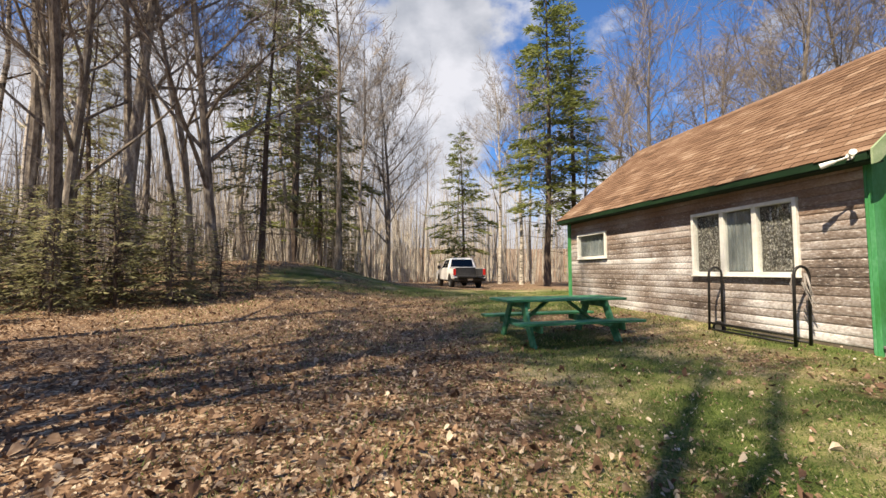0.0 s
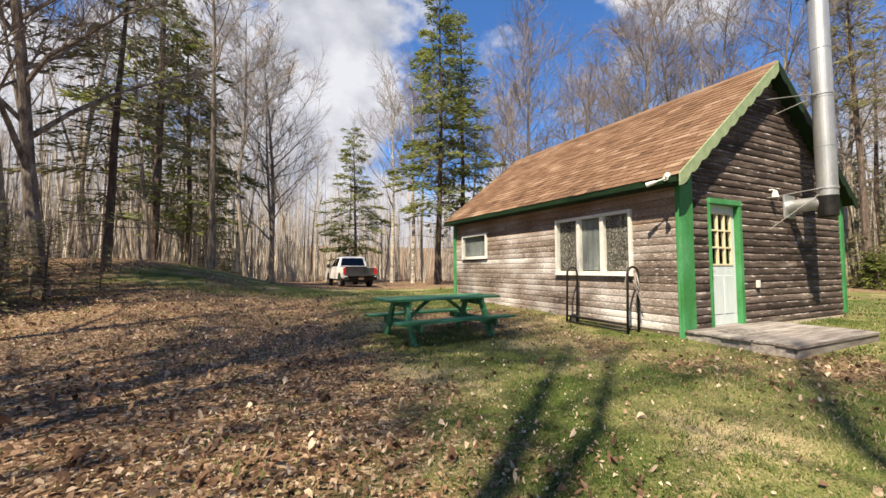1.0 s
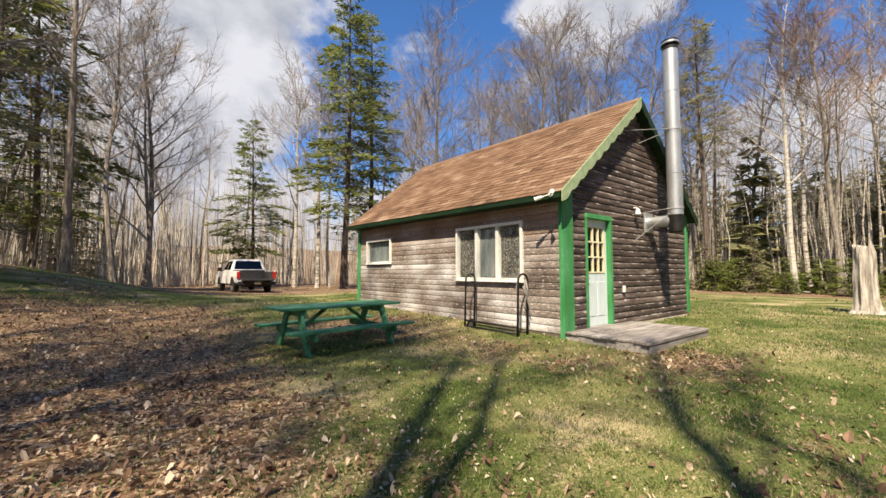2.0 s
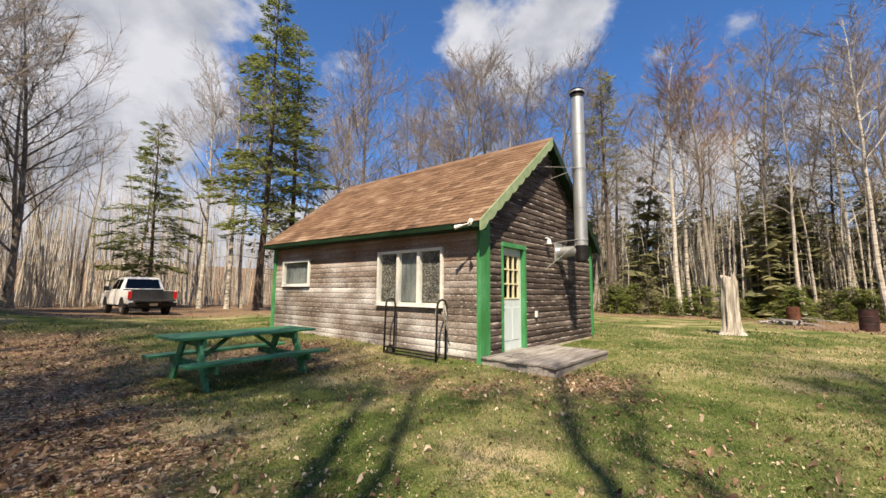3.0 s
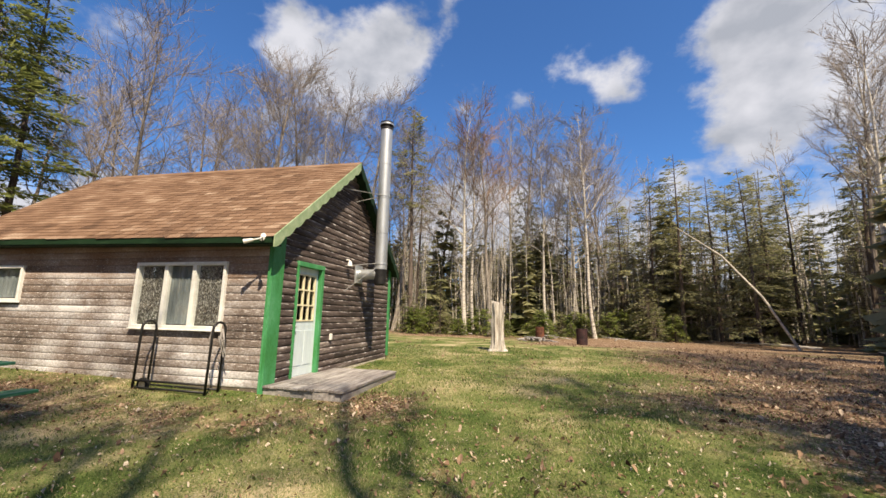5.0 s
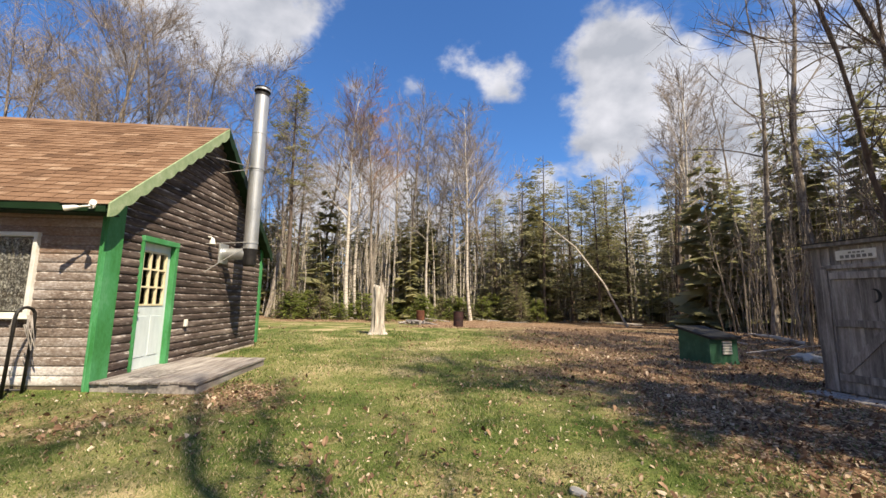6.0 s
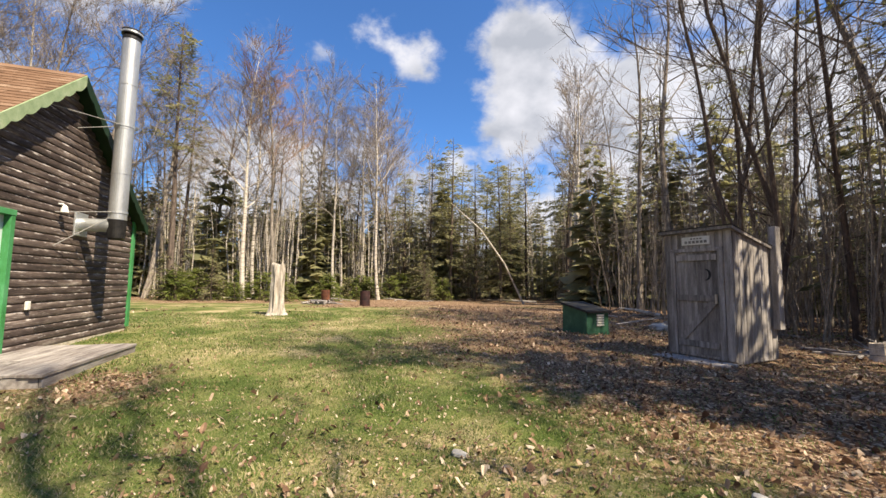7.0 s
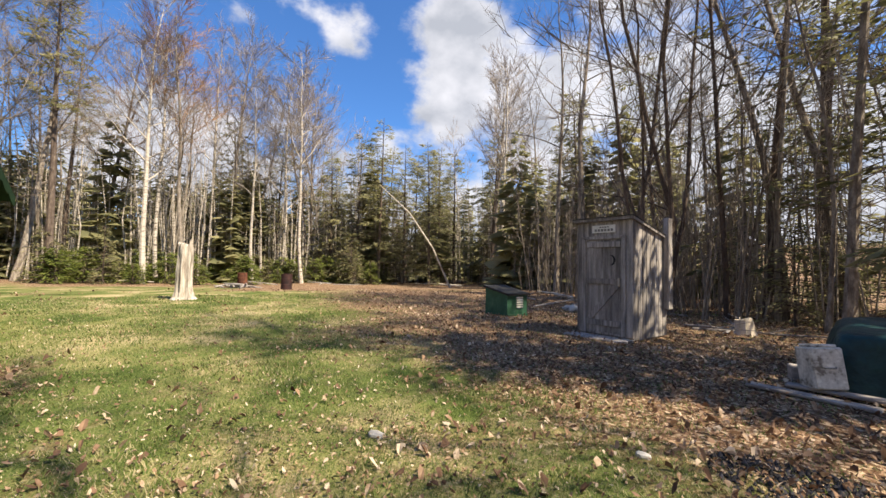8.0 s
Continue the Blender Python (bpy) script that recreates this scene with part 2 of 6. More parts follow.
M["deck"] = mat("grey_weathered_deck_boards", [(0.28, (0.14, 0.12, 0.115)), (0.5, (0.27, 0.25, 0.24)), (0.72, (0.40, 0.38, 0.36))], 3.0, (0.7, 6, 6), 0.85, 0.4, 30, vary=0.2)
M["greywood"] = mat("grey_weathered_boards", [(0.28, (0.13, 0.118, 0.112)), (0.5, (0.27, 0.252, 0.242)), (0.74, (0.50, 0.47, 0.455))], 3.0, (6, 6, 0.5), 0.85, 0.4, 30, vary=0.2)
M["stump"] = mat("weathered_stump_wood", [(0.28, (0.16, 0.13, 0.11)), (0.45, (0.36, 0.32, 0.28)), (0.62, (0.52, 0.485, 0.44)), (0.8, (0.62, 0.59, 0.55))], 3.2, (7, 7, 0.5), 0.9, 0.9, 16)
M["palewood"] = mat("pale_bleached_wood", [(0.28, (0.30, 0.25, 0.20)), (0.5, (0.50, 0.44, 0.36)), (0.72, (0.66, 0.60, 0.52))], 3.0, (6, 6, 0.6), 0.85, 0.6, 20)
M["rust"] = mat("rusted_drum_steel", [(0.3, (0.05, 0.02, 0.015)), (0.55, (0.13, 0.05, 0.03)), (0.8, (0.22, 0.09, 0.05))], 5.0, (1, 1, 1), 0.8, 0.4)
M["dark_rust"] = mat("dark_rusted_drum_steel", [(0.3, (0.015, 0.01, 0.012)), (0.6, (0.05, 0.022, 0.022)), (0.85, (0.10, 0.04, 0.03))], 5.0, (1, 1, 1), 0.7, 0.4)
M["box_green"] = mat("faded_dark_green_box_paint", [(0.3, (0.02, 0.085, 0.05)), (0.6, (0.035, 0.13, 0.08)), (0.85, (0.12, 0.22, 0.16))], 5.0, (1, 1, 1), 0.6, 0.2)
M["tar"] = mat("black_roofing_felt", [(0.3, (0.012, 0.013, 0.014)), (0.7, (0.04, 0.042, 0.044))], 8.0, (1, 1, 1), 0.75, 0.3)
M["tarp"] = mat("dark_teal_tarpaulin", [(0.3, (0.003, 0.025, 0.028)), (0.7, (0.008, 0.055, 0.058))], 3.0, (1, 1, 1), 0.45, 0.5, 14, bump_dist=0.05)
M["truck_white"] = mat("white_car_paint", [(0.3, (0.74, 0.75, 0.77)), (0.7, (0.82, 0.83, 0.85))], 3.0, (1, 1, 1), 0.25, 0.0, spec=0.5)
M["black_plastic"] = mat("black_plastic", [(0.3, (0.012, 0.012, 0.013)), (0.7, (0.03, 0.03, 0.032))], 12, (1, 1, 1), 0.55, 0.1)
M["tyre"] = mat("black_tyre_rubber", [(0.3, (0.015, 0.015, 0.015)), (0.7, (0.035, 0.034, 0.033))], 20, (1, 1, 1), 0.85, 0.2)
M["rim"] = mat("silver_wheel_alloy", [(0.3, (0.45, 0.45, 0.46)), (0.7, (0.6, 0.6, 0.62))], 8, (1, 1, 1), 0.35, 0.0, metal=0.8)
M["red_lens"] = mat("red_tail_lamp_lens", [(0.3, (0.35, 0.012, 0.012)), (0.7, (0.5, 0.03, 0.03))], 8, (1, 1, 1), 0.2, 0.0, spec=0.5)
M["ink"] = mat("dark_faded_lettering", [(0.3, (0.16, 0.16, 0.155)), (0.7, (0.30, 0.30, 0.28))], 20, (1, 1, 1), 0.8, 0.0)
M["lace"] = mat("patterned_lace_curtain", [(0.40, (0.03, 0.028, 0.026)), (0.54, (0.15, 0.145, 0.135)), (0.68, (0.48, 0.47, 0.44))], 38.0, (1, 1, 0.7), 0.9, 0.2, 80)
# cloth whose blue-grey colour stands in for the reflection in the panes
M["reflection_cloth"] = mat("blue_grey_reflection_cloth", [(0.3, (0.10, 0.12, 0.13)), (0.6, (0.22, 0.25, 0.26)), (0.75, (0.34, 0.36, 0.36))], 2.0, (1, 3, 0.8), 0.9, 0.2)
M["room"] = mat("dim_room_panelling", [(0.3, (0.10, 0.08, 0.06)), (0.7, (0.18, 0.15, 0.12))], 3.0, (1, 1, 1), 0.9, 0.1)
M["stone"] = mat("pale_field_stone", [(0.3, (0.35, 0.34, 0.32)), (0.7, (0.58, 0.57, 0.54))], 6.0, (1, 1, 1), 0.9, 0.5)
M["gravel"] = mat("black_burnt_cinders", [(0.3, (0.012, 0.012, 0.014)), (0.7, (0.06, 0.06, 0.07))], 10.0, (1, 1, 1), 0.9, 0.5, island=0.3)
M["bark"] = mat("grey_brown_bark", [(0.3, (0.09, 0.072, 0.06)), (0.5, (0.20, 0.17, 0.145)), (0.7, (0.36, 0.325, 0.285))], 5.0, (2, 2, 0.6), 0.95, 0.9, 24, vary=0.2, bump_dist=0.03)
M["dark_bark"] = mat("dark_conifer_bark", [(0.3, (0.06, 0.045, 0.038)), (0.6, (0.13, 0.10, 0.085)), (0.8, (0.23, 0.19, 0.16))], 5.0, (2, 2, 0.6), 0.95, 0.9, 24, vary=0.1, bump_dist=0.03)
M["birch"] = mat("pale_birch_bark", [(0.33, (0.07, 0.06, 0.05)), (0.42, (0.42, 0.38, 0.33)), (0.75, (0.66, 0.62, 0.56))], 3.0, (1, 1, 3.5), 0.8, 0.4, 18, vary=0.16)
M["twig"] = mat("purple_brown_twigs", [(0.3, (0.17, 0.14, 0.12)), (0.55, (0.28, 0.24, 0.21)), (0.75, (0.38, 0.335, 0.30))], 1.0, (1, 1, 1), 0.9, 0.0, vary=0.3)
M["bud_twig"] = mat("budding_russet_twigs", [(0.3, (0.24, 0.13, 0.07)), (0.6, (0.36, 0.21, 0.12)), (0.8, (0.44, 0.30, 0.19))], 1.0, (1, 1, 1), 0.9, 0.0, vary=0.2)


def leafy(name, stops, scale, island, rough=0.6, through_light=0.5):
    m = mat(name, stops, scale, (1, 1, 1), rough, 0.0, 20, island=island)
    n, l = m.node_tree.nodes, m.node_tree.links
    t = n.new("ShaderNodeBsdfTranslucent")
    mix = n.new("ShaderNodeMixShader")
    mix.inputs[0].default_value = through_light
    out = n["Material Output"]
    col = n["Principled BSDF"].inputs["Base Color"].links[0].from_socket
    l.new(col, t.inputs["Color"])
    l.new(n["Principled BSDF"].outputs[0], mix.inputs[1])
    l.new(t.outputs[0], mix.inputs[2])
    l.new(mix.outputs[0], out.inputs["Surface"])
    return m


M["needles"] = leafy("spruce_needles", [(0.2, (0.08, 0.105, 0.036)), (0.5, (0.185, 0.22, 0.07)), (0.8, (0.31, 0.33, 0.12))], 0.5, 0.5)
M["needles_dull"] = leafy("dull_fir_needles", [(0.2, (0.15, 0.158, 0.085)), (0.5, (0.27, 0.268, 0.14)), (0.8, (0.39, 0.365, 0.205))], 0.5, 0.5)
M["needles_dark"] = leafy("dark_hemlock_needles", [(0.2, (0.08, 0.09, 0.045)), (0.5, (0.17, 0.175, 0.085)), (0.8, (0.27, 0.26, 0.13))], 0.5, 0.5)
M["brush_green"] = leafy("bright_young_fir_needles", [(0.2, (0.07, 0.105, 0.025)), (0.5, (0.16, 0.205, 0.05)), (0.8, (0.27, 0.30, 0.09))], 0.5, 0.5)
M["grass"] = leafy("spring_grass_blades", [(0.15, (0.045, 0.08, 0.018)), (0.40, (0.115, 0.178, 0.044)), (0.60, (0.195, 0.245, 0.08)), (0.84, (0.50, 0.43, 0.27))], 0.35, 0.55)
M["leaf"] = leafy("dry_fallen_leaves", [(0.15, (0.07, 0.038, 0.026)), (0.45, (0.18, 0.105, 0.068)), (0.70, (0.34, 0.225, 0.15)), (0.92, (0.66, 0.55, 0.43))], 0.5, 0.7, 0.8, 0.15)
M["pale_leaf"] = leafy("pale_scattered_leaves", [(0.15, (0.16, 0.09, 0.055)), (0.40, (0.33, 0.22, 0.14)), (0.62, (0.46, 0.36, 0.26)), (0.88, (0.66, 0.58, 0.46))], 0.5, 0.6, 0.8, 0.15)
M["dead_grass"] = leafy("dead_brush_stalks", [(0.2, (0.12, 0.085, 0.055)), (0.5, (0.22, 0.165, 0.11)), (0.8, (0.34, 0.27, 0.19))], 0.5, 0.5, 0.9, 0.1)


def glass(name, tint, alpha):
    m = bpy.data.materials.new(name)
    m.use_nodes = True
    n, l = m.node_tree.nodes, m.node_tree.links
    n.remove(n["Principled BSDF"])
    g, t, mix = n.new("ShaderNodeBsdfGlossy"), n.new("ShaderNodeBsdfTransparent"), n.new("ShaderNodeMixShader")
    g.inputs["Roughness"].default_value = 0.02
    t.inputs["Color"].default_value = (*tint, 1)
    mix.inputs[0].default_value = alpha
    l.new(t.outputs[0], mix.inputs[1])
    l.new(g.outputs[0], mix.inputs[2])
    l.new(mix.outputs[0], n["Material Output"].inputs["Surface"])
    return m


M["glass"] = glass("window_glass", (0.95, 0.97, 0.97), 0.10)
M["dark_glass"] = glass("tinted_car_glass", (0.03, 0.033, 0.036), 0.035)


# ---- building helpers ----
def link_mesh(name, bm, material, smooth=False):
    me = bpy.data.meshes.new(name)
    bm.normal_update()
    bm.to_mesh(me)
    bm.free()
    me.materials.append(material)
    if smooth:
        me.polygons.foreach_set("use_smooth", [True] * len(me.polygons))
    return me


def part(name, bm, material, parent, label="", smooth=False):
    ob = new(name, link_mesh(name, bm, material, smooth))
    ob.parent = parent
    return tagged(ob, label)


def thing(name, m, label, category, group="", kind=""):
    ob = new(name)
    ob.empty_display_size = 0.2
    ob.matrix_basis = m
    return tagged(ob, label, category, group, kind)


def solo(name, bm, material, label, category, group="", kind="", m=None, smooth=False):
    ob = new(name, link_mesh(name, bm, material, smooth))
    if m is not None:
        ob.matrix_basis = m
    return tagged(ob, label, category, group, kind)


def boxed(bm, x0, x1, y0, y1, z0, z1, m=None, bevel=0.0):
    r = bmesh.ops.create_cube(bm, size=1.0)
    vs = r["verts"]
    for v in vs:
        v.co = Vector((x0 + (v.co.x + 0.5) * (x1 - x0), y0 + (v.co.y + 0.5) * (y1 - y0), z0 + (v.co.z + 0.5) * (z1 - z0)))
        if m is not None:
            v.co = m @ v.co
    if bevel:
        es = list({e for v in vs for e in v.link_edges})
        bmesh.ops.bevel(bm, geom=es, offset=bevel, segments=1, affect="EDGES")
    return bm


def beam(bm, a, b, w, h, bevel=0.0):
    """A bar from a to b, w wide (level) and h deep."""
    a, b = Vector(a), Vector(b)
    d = b - a
    x = d.normalized()
    side = Vector((0, 0, 1)).cross(x)
    side = Vector((1, 0, 0)) if side.length < 1e-4 else side.normalized()
    up = x.cross(side)
    m = Matrix((x, side, up)).transposed().to_4x4()
    m.translation = a
    return boxed(bm, 0, d.length, -w / 2, w / 2, -h / 2, h / 2, m, bevel)


def pipe(bm, pts, rad, sides=8, closed_ends=True):
    """A round bar along pts; rad is one radius or one for each point."""
    pts = [Vector(p) for p in pts]
    rads = rad if isinstance(rad, (list, tuple)) else [rad] * len(pts)
    rings = []
    for i, p in enumerate(pts):
        d = (pts[min(i + 1, len(pts) - 1)] - pts[max(i - 1, 0)]).normalized()
        u = d.orthogonal().normalized() if i == 0 else (u - d * u.dot(d)).normalized()
        w = d.cross(u)
        rings.append([bm.verts.new(p + (u * math.cos(2 * math.pi * k / sides) + w * math.sin(2 * math.pi * k / sides)) * rads[i]) for k in range(sides)])
    for r0, r1 in zip(rings, rings[1:]):
        for k in range(sides):
            bm.faces.new((r0[k], r0[(k + 1) % sides], r1[(k + 1) % sides], r1[k]))
    if closed_ends:
        bm.faces.new(rings[0][::-1])
        bm.faces.new(rings[-1])
    return bm


def prism(bm, poly, axis, lo, hi):
    """A flat outline in the other two axes, drawn out from lo to hi along axis (0, 1 or 2)."""
    def at(p, v):
        c = list(p)
        c.insert(axis, v)
        return bm.verts.new(c)
    a, b = [at(p, lo) for p in poly], [at(p, hi) for p in poly]
    n = len(poly)
    fs = [bm.faces.new(a), bm.faces.new(b[::-1])]
    for i in range(n):
        fs.append(bm.faces.new((a[i], b[i], b[(i + 1) % n], a[(i + 1) % n])))
    bmesh.ops.recalc_face_normals(bm, faces=fs)
    return bm


def raw_mesh(name, verts, faces, material, smooth=False):
    me = bpy.data.meshes.new(name)
    me.from_pydata(verts, [], faces)
    me.materials.append(material)
    if smooth:
        me.polygons.foreach_set("use_smooth", [True] * len(me.polygons))
    me.update()
    return me


def smooth_step(a, b, v):
    t = min(1.0, max(0.0, (v - a) / (b - a)))
    return t * t * (3 - 2 * t)


# ---- ground ----
def ground_z(x, y):
    z = 0.24 * math.exp(-(((x - 4.5) / 5.0) ** 2 + ((y - 8.0) / 6.0) ** 2))
    z += 1.5 * math.exp(-(((x + 16.0) / 8.5) ** 2 + ((y - 20.0) / 11.0) ** 2))
    z += 0.65 * math.exp(-(((x + 9.5) / 4.2) ** 2 + ((y - 18.0) / 6.0) ** 2))
    z += -0.22 * smooth_step(10, 22, x) * smooth_step(14, 2, y) - 0.2 * smooth_step(14, 28, y) * smooth_step(-10, 0, x)
    z += -0.13 * math.exp(-(((x + 3.0) / 2.4) ** 2 + ((y - 0.8) / 3.4) ** 2))
    z += 0.035 * noise.noise((x * 0.45, y * 0.45, 0.3)) + 0.10 * noise.noise((x * 0.1, y * 0.1, 4.0))
    r = math.hypot(x, y)
    return z + 8.0 * smooth_step(50, 120, r) + (0.9 * noise.noise((x * 0.03, y * 0.03, 9.0)) * smooth_step(34, 60, r))


def litter(x, y):
    """How much fallen leaf covers the turf, 0 to 1."""
    n = 0.42 * noise.noise((x * 0.35, y * 0.35, 2.0)) + 0.26 * noise.noise((x * 1.3, y * 1.3, 7.0))
    west = smooth_step(-3.3, -6.0, x - 0.12 * (y - 1)) * (1 - 0.85 * smooth_step(8, 13, y) * smooth_step(-14, -10, x))
    south = smooth_step(-4.4, -9.2, y + 0.10 * abs(x + 2)) * (1 - 0.5 * smooth_step(6, 16, x))
    east = 0.75 * smooth_step(19, 25, x)
    north = max(0.8 * smooth_step(27, 33, y), 0.72 * smooth_step(13, 19, y) * smooth_step(-7, -3, x))
    woods = max(forest(x, y), 0.75 * smooth_step(11, 17, x) * smooth_step(-2, -6, y))
    near_house = 0.55 * math.exp(-(((x + 1.6) / 1.3) ** 2 + ((y - 3.0) / 3.0) ** 2)) + 0.5 * math.exp(-(((x - 0.2) / 1.2) ** 2 + ((y + 2.1) / 0.8) ** 2))
    return min(1.0, max(0.0, max(west, south, east, north, woods, near_house) + n + 0.12))


def forest(x, y):
    """0 in the clearing, 1 inside the woods."""
    w = smooth_step(0, 2.5, -11.0 + 0.22 * (y - 5) - x) if y > -12 else 0
    e = smooth_step(0, 2.5, x - 27.5)
    n = smooth_step(0, 2.5, y - 36)
    s = smooth_step(0, 2.5, -14.0 - 0.42 * max(0.0, x - 4) - y)
    b = smooth_step(0, 2.5, -23 - (x + y))
    return max(w, e, n, s, b)


def axis_steps(lo, hi, fine_lo, fine_hi, fine, coarse):
    out, v = [], lo
    while v < hi:
        out.append(v)
        near = fine_lo <= v <= fine_hi
        far = max(fine_lo - v, v - fine_hi, 0)
        v += fine if near else fine + coarse * min(1.0, far / 40.0) + far * 0.12
    return out + [hi]


gx = axis_steps(-900, 900, -14, 12, 0.35, 2.0)
gy = axis_steps(-900, 900, -15, 14, 0.35, 2.0)
gverts = [(x, y, ground_z(x, y)) for y in gy for x in gx]
nx = len(gx)
gfaces = [(j * nx + i, j * nx + i + 1, (j + 1) * nx + i + 1, (j + 1) * nx + i) for j in range(len(gy) - 1) for i in range(nx - 1)]


def ground_material():
    m = mat("turf_and_leaf_litter", [(0.33, (0.03, 0.055, 0.013)), (0.45, (0.10, 0.135, 0.04)), (0.55, (0.185, 0.185, 0.075)), (0.67, (0.40, 0.33, 0.20))], 0.8, (1, 1, 1), 0.95, 1.0, 48, bump_dist=0.04, spec=0.1)
    n, l = m.node_tree.nodes, m.node_tree.links
    b = n["Principled BSDF"]
    turf = b.inputs["Base Color"].links[0].from_socket
    co = n.new("ShaderNodeTexCoord")
    v = n.new("ShaderNodeTexVoronoi")
    v.inputs["Scale"].default_value = 34.0
    l.new(co.outputs["Object"], v.inputs["Vector"])
    sep = n.new("ShaderNodeSeparateColor")
    l.new(v.outputs["Color"], sep.inputs[0])
    r = n.new("ShaderNodeValToRGB")
    for _ in range(2):
        r.color_ramp.elements.new(0.5)
    for e, (p, c) in zip(r.color_ramp.elements, [(0.05, (0.06, 0.034, 0.022)), (0.45, (0.15, 0.09, 0.056)), (0.75, (0.27, 0.175, 0.115)), (0.97, (0.46, 0.36, 0.26))]):
        e.position, e.color = p, (*c, 1)
    l.new(sep.outputs[0], r.inputs["Fac"])
    at = n.new("ShaderNodeAttribute")
    at.attribute_name = "litter"
    nz = n.new("ShaderNodeTexNoise")
    nz.inputs["Scale"].default_value, nz.inputs["Detail"].default_value = 5.0, 8.0
    l.new(co.outputs["Object"], nz.inputs["Vector"])
    a = n.new("ShaderNodeMath")
    a.operation = "ADD"
    l.new(at.outputs["Fac"], a.inputs[0])
    l.new(nz.outputs["Fac"], a.inputs[1])
    mr = n.new("ShaderNodeMapRange")
    l.new(a.outputs[0], mr.inputs["Value"])
    mr.inputs["From Min"].default_value, mr.inputs["From Max"].default_value = 0.75, 1.2
    mx = n.new("ShaderNodeMix")
    mx.data_type = "RGBA"
    l.new(mr.outputs["Result"], mx.inputs["Factor"])
    l.new(turf, mx.inputs["A"])
    l.new(r.outputs["Color"], mx.inputs["B"])
    l.new(mx.outputs["Result"], b.inputs["Base Color"])
    return m


g_me = raw_mesh("ground", gverts, gfaces, ground_material(), True)
g_at = g_me.attributes.new("litter", "FLOAT", "POINT")
g_at.data.foreach_set("value", [litter(x, y) for x, y, z in gverts])
tagged(new("ground", g_me), "mossy lawn with fallen leaves in a clearing", "ground", kind="structure")

# ---- the cabin ----
LEN, WID, MIDX = 7.6, 5.46, 2.66
EAVE_X, EAVE_Z, RIDGE_Z, SLOPE = -0.30, 2.50, 4.90, (4.90 - 2.50) / 2.96
SKEW = 0.016
COURSE = 0.127


def roof_under(x):
    return min(EAVE_Z + (x - EAVE_X) * SLOPE, EAVE_Z + (2 * MIDX - EAVE_X - x) * SLOPE) - 0.12


cabin = thing("cabin", pose(0, 0, 0), "small weathered log-sided cabin with green trim and brown shingle roof", "cabin")
wall_west = None


def holed_wall(name, axis, lo, hi, u0, u1, z0, z1, holes):
    """One solid wall in a piece, with openings right through it; axis is the one along its thickness."""
    us = sorted({u0, u1, *[h[0] for h in holes], *[h[1] for h in holes]})
    zs = sorted({z0, z1, *[h[2] for h in holes], *[h[3] for h in holes]})
    solid = {(i, k): not any(h[0] <= (us[i] + us[i + 1]) / 2 <= h[1] and h[2] <= (zs[k] + zs[k + 1]) / 2 <= h[3] for h in holes) for i in range(len(us) - 1) for k in range(len(zs) - 1)}
    bm, made = bmesh.new(), {}

    def vert(i, k, d):
        if (i, k, d) not in made:
            t = hi if d else lo
            made[i, k, d] = bm.verts.new((t, us[i], zs[k]) if axis == 0 else (us[i], t, zs[k]))
        return made[i, k, d]

    for (i, k), full in solid.items():
        if not full:
            continue
        for d in (0, 1):
            bm.faces.new([vert(i, k, d), vert(i + 1, k, d), vert(i + 1, k + 1, d), vert(i, k + 1, d)])
        for (a, b), (p, q) in (((i - 1, k), ((i, k), (i, k + 1))), ((i + 1, k), ((i + 1, k), (i + 1, k + 1))), ((i, k - 1), ((i, k), (i + 1, k))), ((i, k + 1), ((i, k + 1), (i + 1, k + 1)))):
            if not solid.get((a, b), False):
                bm.faces.new([vert(*p, 0), vert(*q, 0), vert(*q, 1), vert(*p, 1)])
    bmesh.ops.recalc_face_normals(bm, faces=bm.faces)
    return part(name, bm, M["room"], cabin, "inner wall of dark boards")


WIN = (0.90, 2.72, 1.02, 2.07)
SWIN = (5.68, 7.0, 1.45, 2.05)
DOOR = (0.74, 1.53, 0.12, 2.14)
wall_west = holed_wall("wall_west", 0, 0.0, 0.12, 0.12, LEN, -0.1, 2.62, [(w[0] - 0.03, w[1] + 0.03, w[2] - 0.03, w[3] + 0.03) for w in (WIN, SWIN)])
wall_south = holed_wall("wall_south", 1, 0.0, 0.12, 0.0, WID, -0.1, 2.6, [(DOOR[0] - 0.03, DOOR[1] + 0.03, DOOR[2] - 0.02, DOOR[3] + 0.03)])
bm = bmesh.new()
prism(bm, [(0.02, 2.6), (WID - 0.14, 2.6), (MIDX, roof_under(MIDX) - 0.02)], 1, 0.0, 0.12)
part("gable_south", bm, M["room"], cabin)
bm = bmesh.new()
prism(bm, [(0.0, -0.1), (WID, -0.1), (WID, 2.6), (MIDX, roof_under(MIDX) - 0.02), (0.0, 2.6)], 1, LEN, LEN + 0.12)
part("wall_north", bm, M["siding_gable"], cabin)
holed_wall("wall_east", 0, WID - 0.12, WID, 0.12, LEN, -0.1, 2.6, [])
bm = bmesh.new()
boxed(bm, 0.12, WID - 0.12, 0.12, LEN, 0.02, 0.1)
part("floor", bm, M["room"], cabin)
bm = bmesh.new()
boxed(bm, 0.12, WID - 0.12, 0.12, LEN, 2.45, 2.5)
part("inner_ceiling", bm, M["room"], cabin)
bm = bmesh.new()
boxed(bm, 0.03, WID - 0.03, -0.015, LEN, -0.35, 0.06)
part("foundation", bm, M["palewood"], cabin, "pale concrete and timber sill")

# log siding: each course a rounded board
ROUND = [(0.0, 0.0), (0.016, 0.003), (0.029, 0.018), (0.034, 0.045), (0.032, 0.078), (0.023, 0.106), (0.006, 0.123), (0.0, 0.124)]
